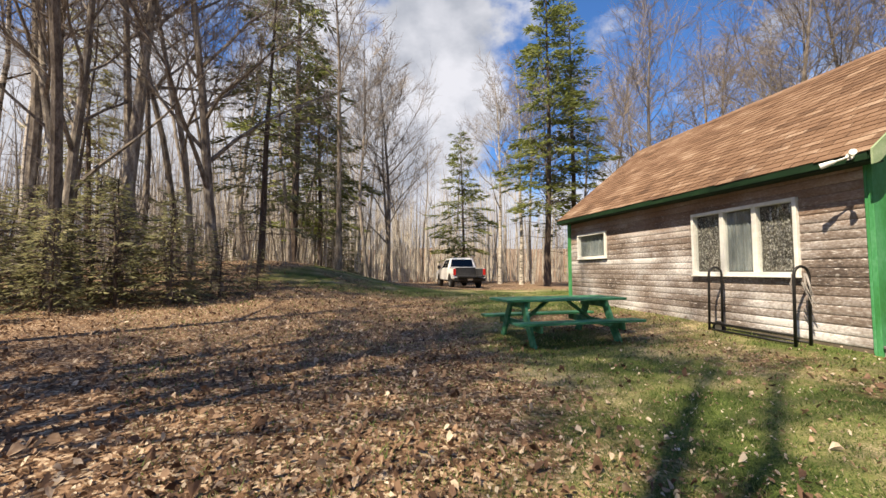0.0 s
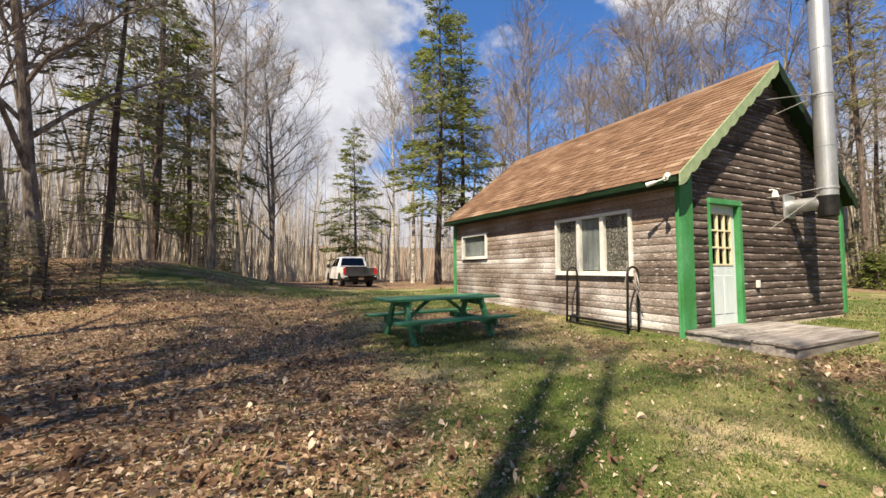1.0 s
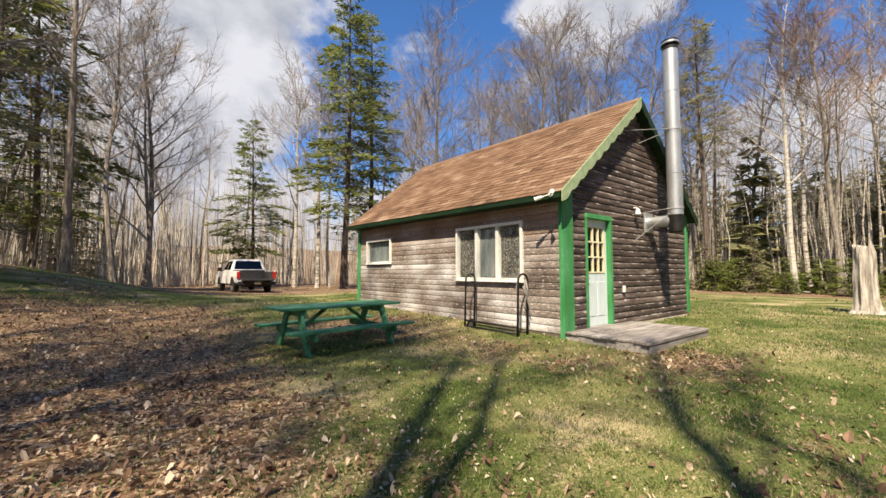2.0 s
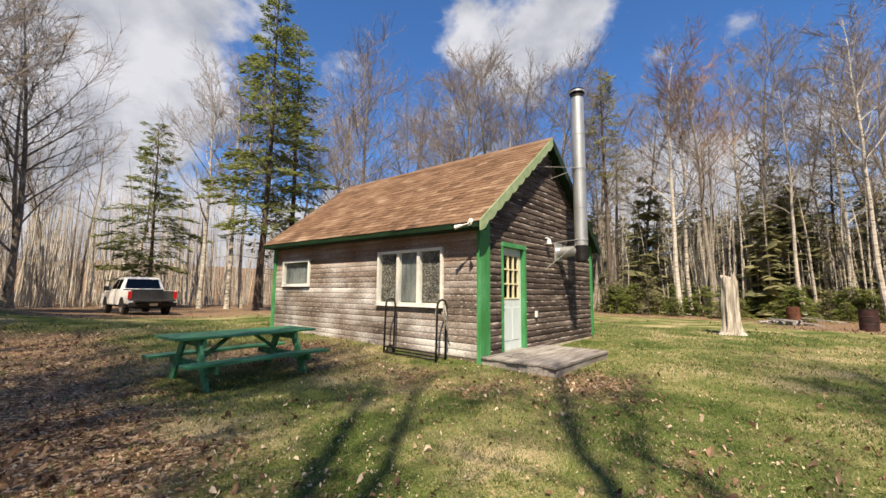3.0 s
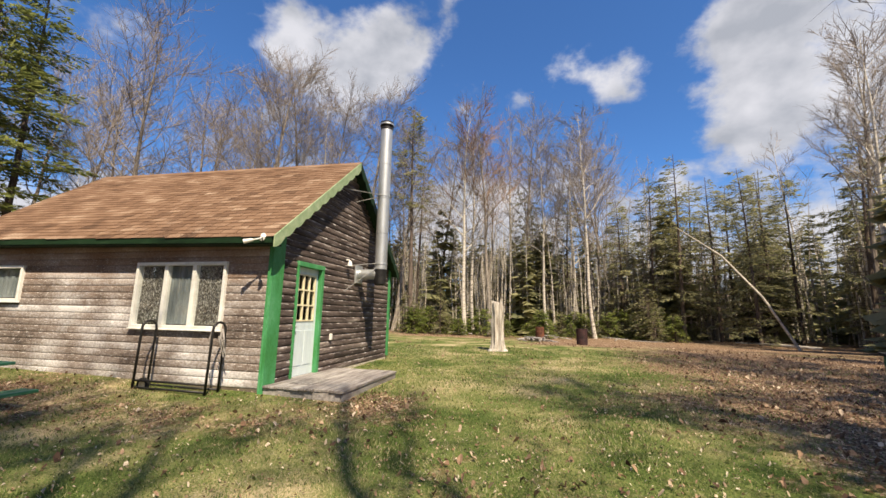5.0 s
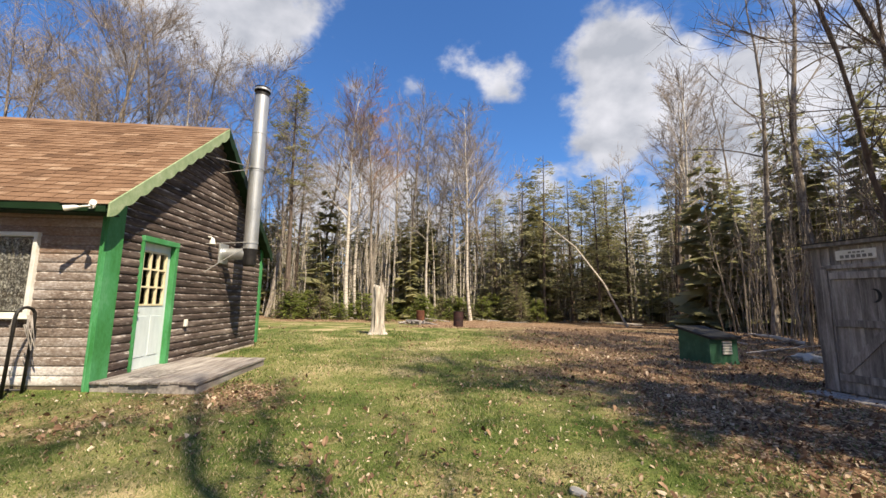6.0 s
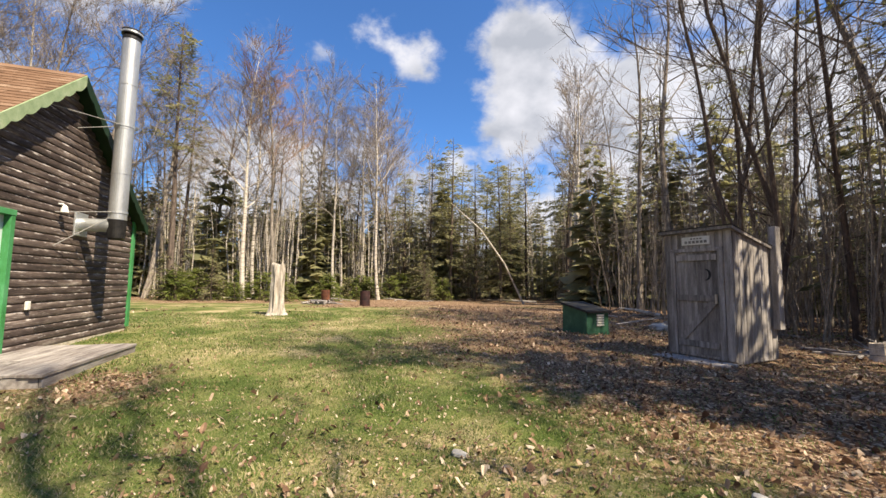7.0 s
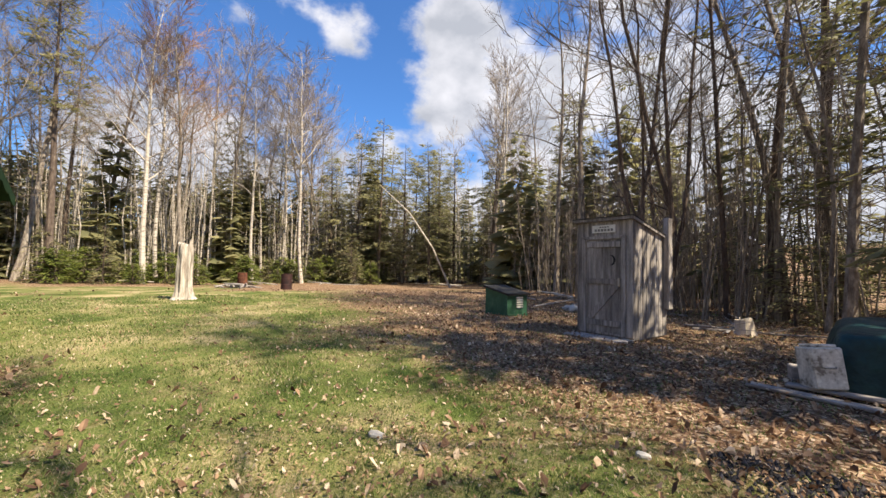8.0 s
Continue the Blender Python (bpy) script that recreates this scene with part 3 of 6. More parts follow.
rnd = random.Random(3)


def log_board(parent, along, a, b, z0, material, lift=0.0):
    """One half-round board from a to b; along is 'y' on the west wall and 'x' on the south."""
    if b - a < 0.03:
        return
    bm = bmesh.new()
    jog = rnd.uniform(-0.003, 0.003)
    flat = 0.4 if along == "y" else 0.72
    prof = [(d * flat + jog + 0.002, z0 + z) for d, z in ROUND]
    if along == "y":
        prism(bm, [(-d, z) for d, z in prof], 1, a, b)
        for v in bm.verts:
            v.co.z += lift * v.co.y
    else:
        prism(bm, [(-d, z) for d, z in prof], 0, a, b)
    part("plank", bm, material, parent)


def course(parent, along, a, b, z0, holes, material, joints):
    """A course of boards from a to b, cut round the openings and broken at the joints."""
    spans = [(a, b)]
    for h0, h1, hz0, hz1 in holes:
        if z0 + 0.1 > hz0 and z0 + 0.03 < hz1:
            cut = []
            for s0, s1 in spans:
                if s1 <= h0 or s0 >= h1:
                    cut.append((s0, s1))
                else:
                    cut += [(s0, h0), (h1, s1)]
            spans = cut
    for s0, s1 in spans:
        at = s0
        for j in sorted(joints):
            if at + 0.4 < j < s1 - 0.4:
                log_board(parent, along, at, j - 0.003, z0, material)
                at = j
        log_board(parent, along, at, s1, z0, material)


for i in range(20):
    z0 = 0.06 + i * COURSE
    if z0 < 2.46:
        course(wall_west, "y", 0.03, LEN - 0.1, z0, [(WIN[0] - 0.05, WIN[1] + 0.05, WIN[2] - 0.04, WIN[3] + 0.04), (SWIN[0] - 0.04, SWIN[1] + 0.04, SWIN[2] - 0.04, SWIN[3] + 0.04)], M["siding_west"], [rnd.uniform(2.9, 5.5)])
for i in range(38):
    z0 = 0.06 + i * COURSE
    lo, hi = 0.27, WID - 0.1
    if z0 > 2.36:
        lo = max(0.03, EAVE_X + (z0 + 0.2 - EAVE_Z) / SLOPE)
        hi = min(WID, 2 * MIDX - EAVE_X - (z0 + 0.2 - EAVE_Z) / SLOPE)
        if z0 < 2.6:
            lo = max(lo, 0.27)
    if hi - lo > 0.12 and z0 < 4.7:
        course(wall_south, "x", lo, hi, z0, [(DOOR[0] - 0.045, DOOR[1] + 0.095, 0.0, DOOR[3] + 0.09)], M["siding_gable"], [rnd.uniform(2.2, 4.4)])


def trim(name, *b, parent=None, material=None, bevel=0.004, label=""):
    bm = bmesh.new()
    boxed(bm, *b, bevel=bevel)
    return part(name, bm, material or M["green"], parent or cabin, label)


trim("corner_board", -0.052, 0.26, -0.058, -0.002, -0.08, 2.60, label="bright green corner board")
trim("corner_board", -0.055, -0.004, -0.001, 0.03, -0.08, 2.60)
trim("corner_board", -0.055, -0.004, LEN - 0.1, LEN + 0.05, 0.1, 2.55, label="green corner board")
trim("corner_board", WID - 0.1, WID + 0.03, -0.055, -0.002, 0.1, 2.60, label="green corner board")
trim("frieze_board", -0.05, -0.004, 0.03, LEN - 0.1, 2.48, 2.66, material=M["shaded_dark_green"], label="dark green frieze with the eave's shade in its colour")

# roof deck, soffit, fascia, rakes
roof = thing("roof", pose(0, 0, 0), "", "")
roof.parent = cabin
Y0, Y1 = -0.22, LEN + 0.22


def sheared(bm):
    for v in bm.verts:
        v.co.z += SKEW * max(0.0, v.co.y)
    return bm


bm = bmesh.new()
prism(bm, [(EAVE_X, EAVE_Z - 0.02), (MIDX, RIDGE_Z - 0.02), (2 * MIDX - EAVE_X, EAVE_Z - 0.02), (2 * MIDX - EAVE_X, EAVE_Z - 0.10), (MIDX, RIDGE_Z - 0.11), (EAVE_X, EAVE_Z - 0.10)], 1, Y0 + 0.02, Y1 - 0.02)
part("roof_deck", sheared(bm), M["shaded_dark_green"], roof)
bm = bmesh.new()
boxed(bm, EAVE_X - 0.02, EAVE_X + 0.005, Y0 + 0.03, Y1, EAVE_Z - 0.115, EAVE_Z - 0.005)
part("fascia", sheared(bm), M["shaded_dark_green"], roof, "dark green fascia board with the eave's shade in its colour")
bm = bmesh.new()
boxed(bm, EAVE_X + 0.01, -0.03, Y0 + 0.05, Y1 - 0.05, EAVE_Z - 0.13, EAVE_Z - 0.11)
part("soffit", sheared(bm), M["shaded_dark_green"], roof)


def rake(side, scallop, material, label):
    """The gable's barge board, its lower edge cut in scallops where it has them."""
    bm = bmesh.new()
    n = 88
    run = MIDX - EAVE_X
    top, bot = [], []
    for k in range(n + 1):
        f = k / n
        x = (EAVE_X - 0.02 + f * (run + 0.02)) if side < 0 else (2 * MIDX - EAVE_X + 0.02 - f * (run + 0.02))
        z = EAVE_Z + f * (RIDGE_Z - EAVE_Z) + 0.005
        top.append((x, z))
        bot.append((x, z - 0.19 - (0.05 * abs(math.sin(f * math.pi * 11)) if scallop else 0.0)))
    prism(bm, top + bot[::-1], 1, Y0 - 0.03, Y0 - 0.005)
    part("barge_board", bm, material, roof, label)


rake(-1, True, M["pale_green"], "pale green scalloped barge board")
rake(1, True, M["shaded_dark_green"], "dark green barge board")

# shingles: overlapping tabs in courses up the west slope
EXPO, TAB = 0.138, 0.31
slope_len = math.hypot(MIDX - EAVE_X, RIDGE_Z - EAVE_Z)
UPX, UPZ = (MIDX - EAVE_X) / slope_len, (RIDGE_Z - EAVE_Z) / slope_len


def shingle_geo(w, jitter):
    """Corners of one tab: a thin wedge, thicker at its lower edge."""
    l, t0, t1 = EXPO * 1.25, 0.013, 0.003
    vs = []
    for yy in (0.004, w - 0.004):
        for s, t in ((0.0 + jitter, 0.002), (l, 0.0), (l, t1), (0.0 + jitter, t0)):
            vs.append((s * UPX - t * UPZ, yy, s * UPZ + t * UPX))
    fs = [(0, 1, 2, 3), (7, 6, 5, 4), (0, 3, 7, 4), (3, 2, 6, 7), (1, 5, 6, 2), (0, 4, 5, 1)]
    return vs, fs


shingle_mesh = [raw_mesh("shingle", *shingle_geo(TAB, j), M["shingle"]) for j in (-0.006, 0.0, 0.004, -0.012)]
SHINGLES, rest_v, rest_f = [], [], []
rows = int(slope_len / EXPO) + 1
for r in range(rows):
    s = -0.03 + r * EXPO
    if s > slope_len - 0.05:
        break
    y = Y0 - 0.01 - (r % 3) * 0.1
    c = 0
    while y < Y1:
        w = min(TAB, Y1 - y)
        x, z = EAVE_X + s * UPX, EAVE_Z + s * UPZ + 0.004
        yy = max(y, Y0 - 0.012)
        if y >= Y0 - 0.012 and w >= TAB - 1e-6 and r < 23 and c < 13 and len(SHINGLES) < 298:
            SHINGLES.append((x, yy, z + SKEW * max(0.0, yy)))
        else:
            vs, fs = shingle_geo(w - (yy - y), rnd.choice((-0.006, 0.0, 0.004, -0.012)))
            o = len(rest_v)
            rest_v += [(x + a, yy + b, z + SKEW * max(0.0, yy + b) + d) for a, b, d in vs]
            rest_f += [tuple(q + o for q in f) for f in fs]
        y += TAB
        c += 1
ob = new("shingle_field", raw_mesh("shingle_field", rest_v, rest_f, M["shingle_far"]))
ob.parent = roof
tagged(ob, kind="stuff")
bm = bmesh.new()
prism(bm, [(MIDX - 0.14, RIDGE_Z - 0.11 + 0.02), (MIDX, RIDGE_Z + 0.022), (MIDX + 0.14, RIDGE_Z - 0.11 + 0.02), (MIDX, RIDGE_Z)], 1, Y0 - 0.012, Y1)
part("ridge_cap", sheared(bm), M["shingle"], roof)
bm = bmesh.new()
prism(bm, [(MIDX, RIDGE_Z), (2 * MIDX - EAVE_X, EAVE_Z), (2 * MIDX - EAVE_X, EAVE_Z - 0.015), (MIDX, RIDGE_Z - 0.015)], 1, Y0, Y1)
part("east_shingles", sheared(bm), M["shingle"], roof)


# windows
def window(name, y0, y1, z0, z1, bays, label, bay_mats):
    w = thing(name, pose(0, 0, 0), label, "")
    w.parent = cabin
    bm = bmesh.new()
    f = 0.055
    for b in ((y0 - f, y1 + f, z1, z1 + f), (y0 - f, y1 + f, z0 - f - 0.01, z0), (y0 - f, y0, z0, z1), (y1, y1 + f, z0, z1)):
        boxed(bm, -0.068, 0.05, *b, bevel=0.004)
    part("window_frame", bm, M["white"], w, "white painted window frame")
    bm = bmesh.new()
    boxed(bm, -0.08, -0.03, y0 - f - 0.02, y1 + f + 0.02, z0 - f - 0.03, z0 - f - 0.005, bevel=0.004)
    part("window_sill", bm, M["white"], w)
    edges = [y0 + (y1 - y0) * k / bays for k in range(bays + 1)]
    for k in range(1, bays):
        bm = bmesh.new()
        boxed(bm, -0.055, 0.04, edges[k] - 0.04, edges[k] + 0.04, z0, z1, bevel=0.003)
        part("mullion", bm, M["white"], w)
    for k in range(bays):
        a, b = edges[k] + (0.04 if k else 0), edges[k + 1] - (0.04 if k < bays - 1 else 0)
        bm = bmesh.new()
        boxed(bm, -0.012, -0.006, a, b, z0, z1)
        pane = part("pane", bm, M["glass"], w)
        pane.visible_shadow = False
        if bay_mats[k] is not None:
            vs, fs, n = [], [], 48
            for i in range(n + 1):
                yy = a + 0.01 + (b - a - 0.02) * i / n
                xx = 0.035 + 0.010 * math.sin(i * 0.9) + 0.005 * math.sin(i * 2.3)
                vs += [(xx, yy, z0 + 0.02), (xx, yy, z1 - 0.02), (xx + 0.003, yy, z1 - 0.02), (xx + 0.003, yy, z0 + 0.02)]
            for i in range(n):
                for q in range(4):
                    fs.append((4 * i + q, 4 * i + (q + 1) % 4, 4 * i + 4 + (q + 1) % 4, 4 * i + 4 + q))
            ob = new("curtain", raw_mesh("curtain", vs, fs, bay_mats[k]))
            ob.parent = w
    return w


window("window_1", *WIN, 3, "white three-bay window with lace curtains", (M["lace"], M["reflection_cloth"], M["lace"]))
window("window_2", *SWIN, 1, "small white-framed window with a dull grey curtain", (M["reflection_cloth"],))
bm = bmesh.new()
boxed(bm, 0.55, 0.62, 1.55, 1.95, 0.9, 1.25, bevel=0.05)
boxed(bm, 0.5, 0.9, 1.2, 2.5, 0.82, 0.9, bevel=0.01)
solo("side_table", bm, M["palewood"], "pale wooden table seen dimly through the window", "table")

# door, deep in its opening
door = thing("door_1", pose(0, 0, 0), "pale blue-white door with nine panes and green casing", "")
door.parent = cabin
d0, d1, dz0, dz1 = DOOR
bm = bmesh.new()
wz0, wz1, wx0, wx1 = 1.13, 2.0, d0 + 0.10, d1 - 0.10
boxed(bm, d0, d1, 0.03, 0.07, dz0, wz0)
boxed(bm, d0, d1, 0.03, 0.07, wz1, dz1)
boxed(bm, d0, wx0, 0.03, 0.07, wz0, wz1)
boxed(bm, wx1, d1, 0.03, 0.07, wz0, wz1)
part("door_leaf", bm, M["door"], door)
for a, b in ((d0 + 0.1, (d0 + d1) / 2 - 0.03), ((d0 + d1) / 2 + 0.03, d1 - 0.1)):
    bm = bmesh.new()
    boxed(bm, a, b, 0.022, 0.032, 0.30, 0.95, bevel=0.006)
    part("door_panel", bm, M["door"], door)
bm = bmesh.new()
for k in range(4):
    xx = wx0 + (wx1 - wx0) * k / 3
    boxed(bm, xx - 0.014, xx + 0.014, 0.018, 0.06, wz0 - 0.014, wz1 + 0.014)
    zz = wz0 + (wz1 - wz0) * k / 3
    boxed(bm, wx0, wx1, 0.0195, 0.059, zz - 0.014, zz + 0.014)
part("muntins", bm, M["cream"], door, "cream painted muntins")
for i in range(3):
    for k in range(3):
        bm = bmesh.new()
        boxed(bm, wx0 + (wx1 - wx0) * i / 3 + 0.014, wx0 + (wx1 - wx0) * (i + 1) / 3 - 0.014, 0.042, 0.047, wz0 + (wz1 - wz0) * k / 3 + 0.014, wz0 + (wz1 - wz0) * (k + 1) / 3 - 0.014)
        part("pane", bm, M["glass"], door)
bm = bmesh.new()
bmesh.ops.create_uvsphere(bm, u_segments=12, v_segments=8, radius=0.03, matrix=pose(d0 + 0.05, -0.01, 1.02))
pipe(bm, [(d0 + 0.05, -0.01, 1.02), (d0 + 0.05, 0.03, 1.02)], 0.012)
part("door_knob", bm, M["galv"], door, smooth=True)
for b in ((d0 - 0.04, d0, -0.055, 0.115, 0.08, dz1 + 0.005), (d1, d1 + 0.09, -0.06, 0.115, 0.08, dz1 + 0.005), (d0 - 0.045, d1 + 0.095, -0.066, 0.115, dz1 + 0.005, dz1 + 0.09)):
    bm = bmesh.new()
    boxed(bm, *b, bevel=0.004)
    part("casing", bm, M["green"], door, "green painted casing")
bm = bmesh.new()
boxed(bm, d0, d1, -0.09, 0.028, 0.06, 0.118, bevel=0.006)
part("threshold", bm, M["deck"], door)

# deck
deck = thing("deck", pose(0, 0, 0), "low grey weathered plank deck at the door", "deck")
for k in range(11):
    ya = -1.47 + k * 0.128
    bm = bmesh.new()
    boxed(bm, -0.06 + rnd.uniform(-0.02, 0.02), 2.32 + rnd.uniform(-0.03, 0.03), ya, ya + 0.120, 0.085 + rnd.uniform(-0.004, 0.004), 0.122, bevel=0.005)
    part("plank", bm, M["deck"], deck)
for b in ((-0.03, 2.29, -1.455, -1.42, -0.25, 0.083), (-0.03, 0.01, -1.415, -0.06, -0.25, 0.083), (2.25, 2.29, -1.415, -0.06, -0.25, 0.083)):
    bm = bmesh.new()
    boxed(bm, *b, bevel=0.004)
    part("skirt_board", bm, M["deck"], deck, "grey rim board")
bm = bmesh.new()
boxed(bm, 0.25, 0.85, -0.75, -0.35, 0.123, 0.132)
solo("door_mat", bm, M["greywood"], "thin pale worn mat on the deck", "mat")

# flood lamp under the eave
lamp = thing("flood_light", pose(-0.40, -0.04, 2.43) @ Matrix.Scale(0.8, 4), "white twin-head flood light under the eave corner", "light")
bm = bmesh.new()
bmesh.ops.create_cone(bm, cap_ends=True, segments=16, radius1=0.055, radius2=0.045, depth=0.04, matrix=pose(0.065, 0, 0.03, 0, 90, 0))
part("mount", bm, M["white"], lamp, smooth=False)
for dy, tip in ((0.20, (-0.10, 0.30, -0.06)), (-0.2, (-0.12, -0.16, 0.05))):
    bm = bmesh.new()
    a, b = Vector((0.05, 0.0, 0.03)), Vector(tip)
    pipe(bm, [a, a.lerp(b, 0.45), a.lerp(b, 0.5), a.lerp(b, 0.6), a.lerp(b, 0.92), b], [0.014, 0.016, 0.026, 0.036, 0.045, 0.048], 12)
    part("lamp_head", bm, M["white"], lamp, smooth=False)

# small porch lamp and outlet on the gable
plamp = thing("wall_lamp", pose(2.62, -0.035, 2.42) @ Matrix.Scale(0.8, 4), "small white wall lamp on the gable boards", "light")
bm = bmesh.new()
pipe(bm, [(0, 0.04, 0.12), (0, -0.06, 0.12), (0, -0.10, 0.08)], 0.018)
part("arm", bm, M["white"], plamp)
bm = bmesh.new()
pipe(bm, [(0, -0.10, 0.10), (0, -0.10, 0.06), (0, -0.10, -0.06)], [0.02, 0.05, 0.075], 12)
part("shade", bm, M["white"], plamp)
bm = bmesh.new()
boxed(bm, 2.02, 2.10, -0.07, -0.03, 0.72, 0.85, bevel=0.006)
solo("outlet_box", bm, M["white"], "small pale outlet box on the gable boards", "outlet")

# stove pipe
CX, CY = 3.26, -0.62
pipe_thing = thing("stove_pipe", pose(CX, CY, 0), "tall galvanised stove pipe with cap braced to the gable", "chimney")
bm = bmesh.new()
zs = [2.36, 3.25, 3.25, 3.27, 3.27, 4.15, 4.15, 4.17, 4.17, 5.05, 5.05, 5.07, 5.07, 6.0]
rs = [0.150, 0.150, 0.156, 0.156, 0.150, 0.150, 0.156, 0.156, 0.150, 0.150, 0.156, 0.156, 0.150, 0.150]
pipe(bm, [(0, 0, z + 0.0001 * i) for i, z in enumerate(zs)], rs, 28)
part("flue", bm, M["galv"], pipe_thing, smooth=False)
bm = bmesh.new()
pipe(bm, [(0, 0, 1.97), (0, 0, 2.0), (0, 0, 2.355)], [0.11, 0.142, 0.153], 24)
part("tee", bm, M["black_metal"], pipe_thing, "dark tee at the foot of the pipe")
bm = bmesh.new()
pipe(bm, [(0, 0.05, 2.24), (0, 0.56, 2.24)], 0.125, 24)
part("wall_pipe", bm, M["galv"], pipe_thing)
bm = bmesh.new()
boxed(bm, -0.2, 0.2, 0.56, 0.59, 2.02, 2.46, bevel=0.006)
part("wall_plate", bm, M["galv"], pipe_thing)
bm = bmesh.new()
pipe(bm, [(0, 0, 6.0), (0, 0, 6.06), (0, 0, 6.061), (0, 0, 6.10)], [0.157, 0.157, 0.13, 0.13], 24)
pipe(bm, [(0, 0, 6.10), (0, 0, 6.105), (0, 0, 6.20), (0, 0, 6.201), (0, 0, 6.23)], [0.135, 0.178, 0.178, 0.13, 0.03], 24)
part("cap", bm, M["black_metal"], pipe_thing, "dark ringed cap")
bm = bmesh.new()
pipe(bm, [(0, 0, 6.125), (0, 0, 6.16)], 0.182, 24)
part("cap_band", bm, M["galv"], pipe_thing)
for a, b in (((-0.13, 0, 4.22), (-1.1, 0.58, 4.12)), ((0.0, 0.13, 4.22), (-0.35, 0.58, 4.0)), ((-0.13, 0, 2.50), (-0.75, 0.58, 2.36)), ((-0.1, 0.05, 2.42), (-0.72, 0.58, 1.78)), ((0.1, 0.05, 2.5), (0.55, 0.58, 2.40))):
    bm = bmesh.new()
    pipe(bm, [a, b], 0.007, 6)
    part("brace", bm, M["dull_steel"], pipe_thing)
for z in (2.50, 4.22):
    bm = bmesh.new()
    pipe(bm, [(0, 0, z - 0.02), (0, 0, z + 0.02)], 0.161, 24)
    part("band", bm, M["galv"], pipe_thing)

# black tube rack against the wall
rack = thing("tube_cart", pose(-0.10, 1.35, -0.02), "black steel tube cart leaning against the log wall", "cart")
for yy in (0.70, -0.70):
    bm = bmesh.new()
    pts = [(-0.34, yy, 0.02), (-0.31, yy, 0.98)]
    for k in range(1, 8):
        an = math.pi * k / 8
        pts.append((-0.18 - 0.13 * math.cos(an), yy, 1.0 + 0.12 * math.sin(an)))
    pts += [(-0.05, yy, 0.98), (-0.08, yy, 0.02)]
    pipe(bm, pts, 0.020, 8)
    part("hoop", bm, M["black_metal"], rack, smooth=True)
for xx, zz in ((-0.34, 0.06), (-0.08, 0.06), (-0.335, 0.17)):
    bm = bmesh.new()
    pipe(bm, [(xx, -0.70, zz), (xx, 0.70, zz)], 0.018, 8)
    part("rail", bm, M["black_metal"], rack, smooth=True)
bm = bmesh.new()
pipe(bm, [(-0.30, 0.56, 0.1), (-0.26, 0.56, 0.1)], 0.11, 20)
wheel = part("wheel", bm, M["tyre"], rack)
bm = bmesh.new()
pipe(bm, [(-0.305, 0.56, 0.1), (-0.255, 0.56, 0.1)], 0.065, 16)
part("rim", bm, M["rim"], wheel)
bm = bmesh.new()
rr = random.Random(8)
for k in range(5):
    y0, x0 = -0.70 + rr.uniform(-0.05, 0.05), -0.32 + rr.uniform(0.0, 0.2)
    pipe(bm, [(x0, y0, 1.02), (x0 - 0.03, y0 + rr.uniform(-0.08, 0.04), 0.85), (x0 + rr.uniform(-0.05, 0.05), y0 + rr.uniform(-0.1, 0.05), 0.62 + rr.uniform(-0.1, 0.1)), (x0 - 0.02, y0 + 0.02, 0.9)], 0.006, 5)
solo("rope_coil", bm, M["greywood"], "pale frayed rope hung over the cart hoop", "rope", m=pose(-0.10, 1.35, -0.02))

# ---- picnic table ----
table = thing("picnic_table", pose(-3.1, 2.35, ground_z(-3.1, 2.35) - 0.06, 0, 0, 4), "green painted wooden picnic table with two attached benches", "table")
TL = 2.15
for k in range(5):
    yy = -0.375 + k * 0.152
    bm = bmesh.new()
    boxed(bm, -TL / 2 + rnd.uniform(-0.01, 0.01), TL / 2 + rnd.uniform(-0.01, 0.01), yy, yy + 0.142, 0.715 + rnd.uniform(-0.003, 0.003), 0.752, bevel=0.005)
    part("top_board", bm, M["table_green"], table)
for s in (-1, 1):
    for k in range(2):
        yy = s * 0.66 + (k - 1) * 0.135
        bm = bmesh.new()
        boxed(bm, -TL / 2, TL / 2, yy, yy + 0.128, 0.40, 0.438, bevel=0.005)
        part("bench_board", bm, M["table_green"], table)
for xx in (-0.74, 0.74):
    for s in (-1, 1):
        bm = bmesh.new()
        beam(bm, (xx, s * 0.60, 0.0), (xx, s * 0.22, 0.71), 0.038, 0.135)
        part("leg", bm, M["table_green"], table)
    o = 0.04 if xx < 0 else -0.04
    bm = bmesh.new()
    boxed(bm, xx + o - 0.019, xx + o + 0.019, -0.76, 0.76, 0.29, 0.398, bevel=0.004)
    part("bench_support", bm, M["table_green"], table)
    bm = bmesh.new()
    boxed(bm, xx + o - 0.019, xx + o + 0.019, -0.36, 0.36, 0.60, 0.713, bevel=0.004)
    part("top_cleat", bm, M["table_green"], table)
    bm = bmesh.new()
    beam(bm, (xx + o, 0, 0.33), (xx * 0.25, 0, 0.70), 0.085, 0.038)
    part("brace", bm, M["table_green"], table)

# ---- outhouse ----
OH = pose(-0.58, -10.57, -0.01, 0, 0, 11)
# local: y outward through the door
outhouse = thing("outhouse", OH, "grey weathered board outhouse with a crescent moon door", "outhouse")
OW, OD, OF, OB = 0.55, 1.30, 2.14, 1.84
bm = bmesh.new()
boxed(bm, -OW + 0.03, OW - 0.03, -OD + 0.03, -0.03, 0.0, 0.12)
part("base_frame", bm, M["greywood"], outhouse)


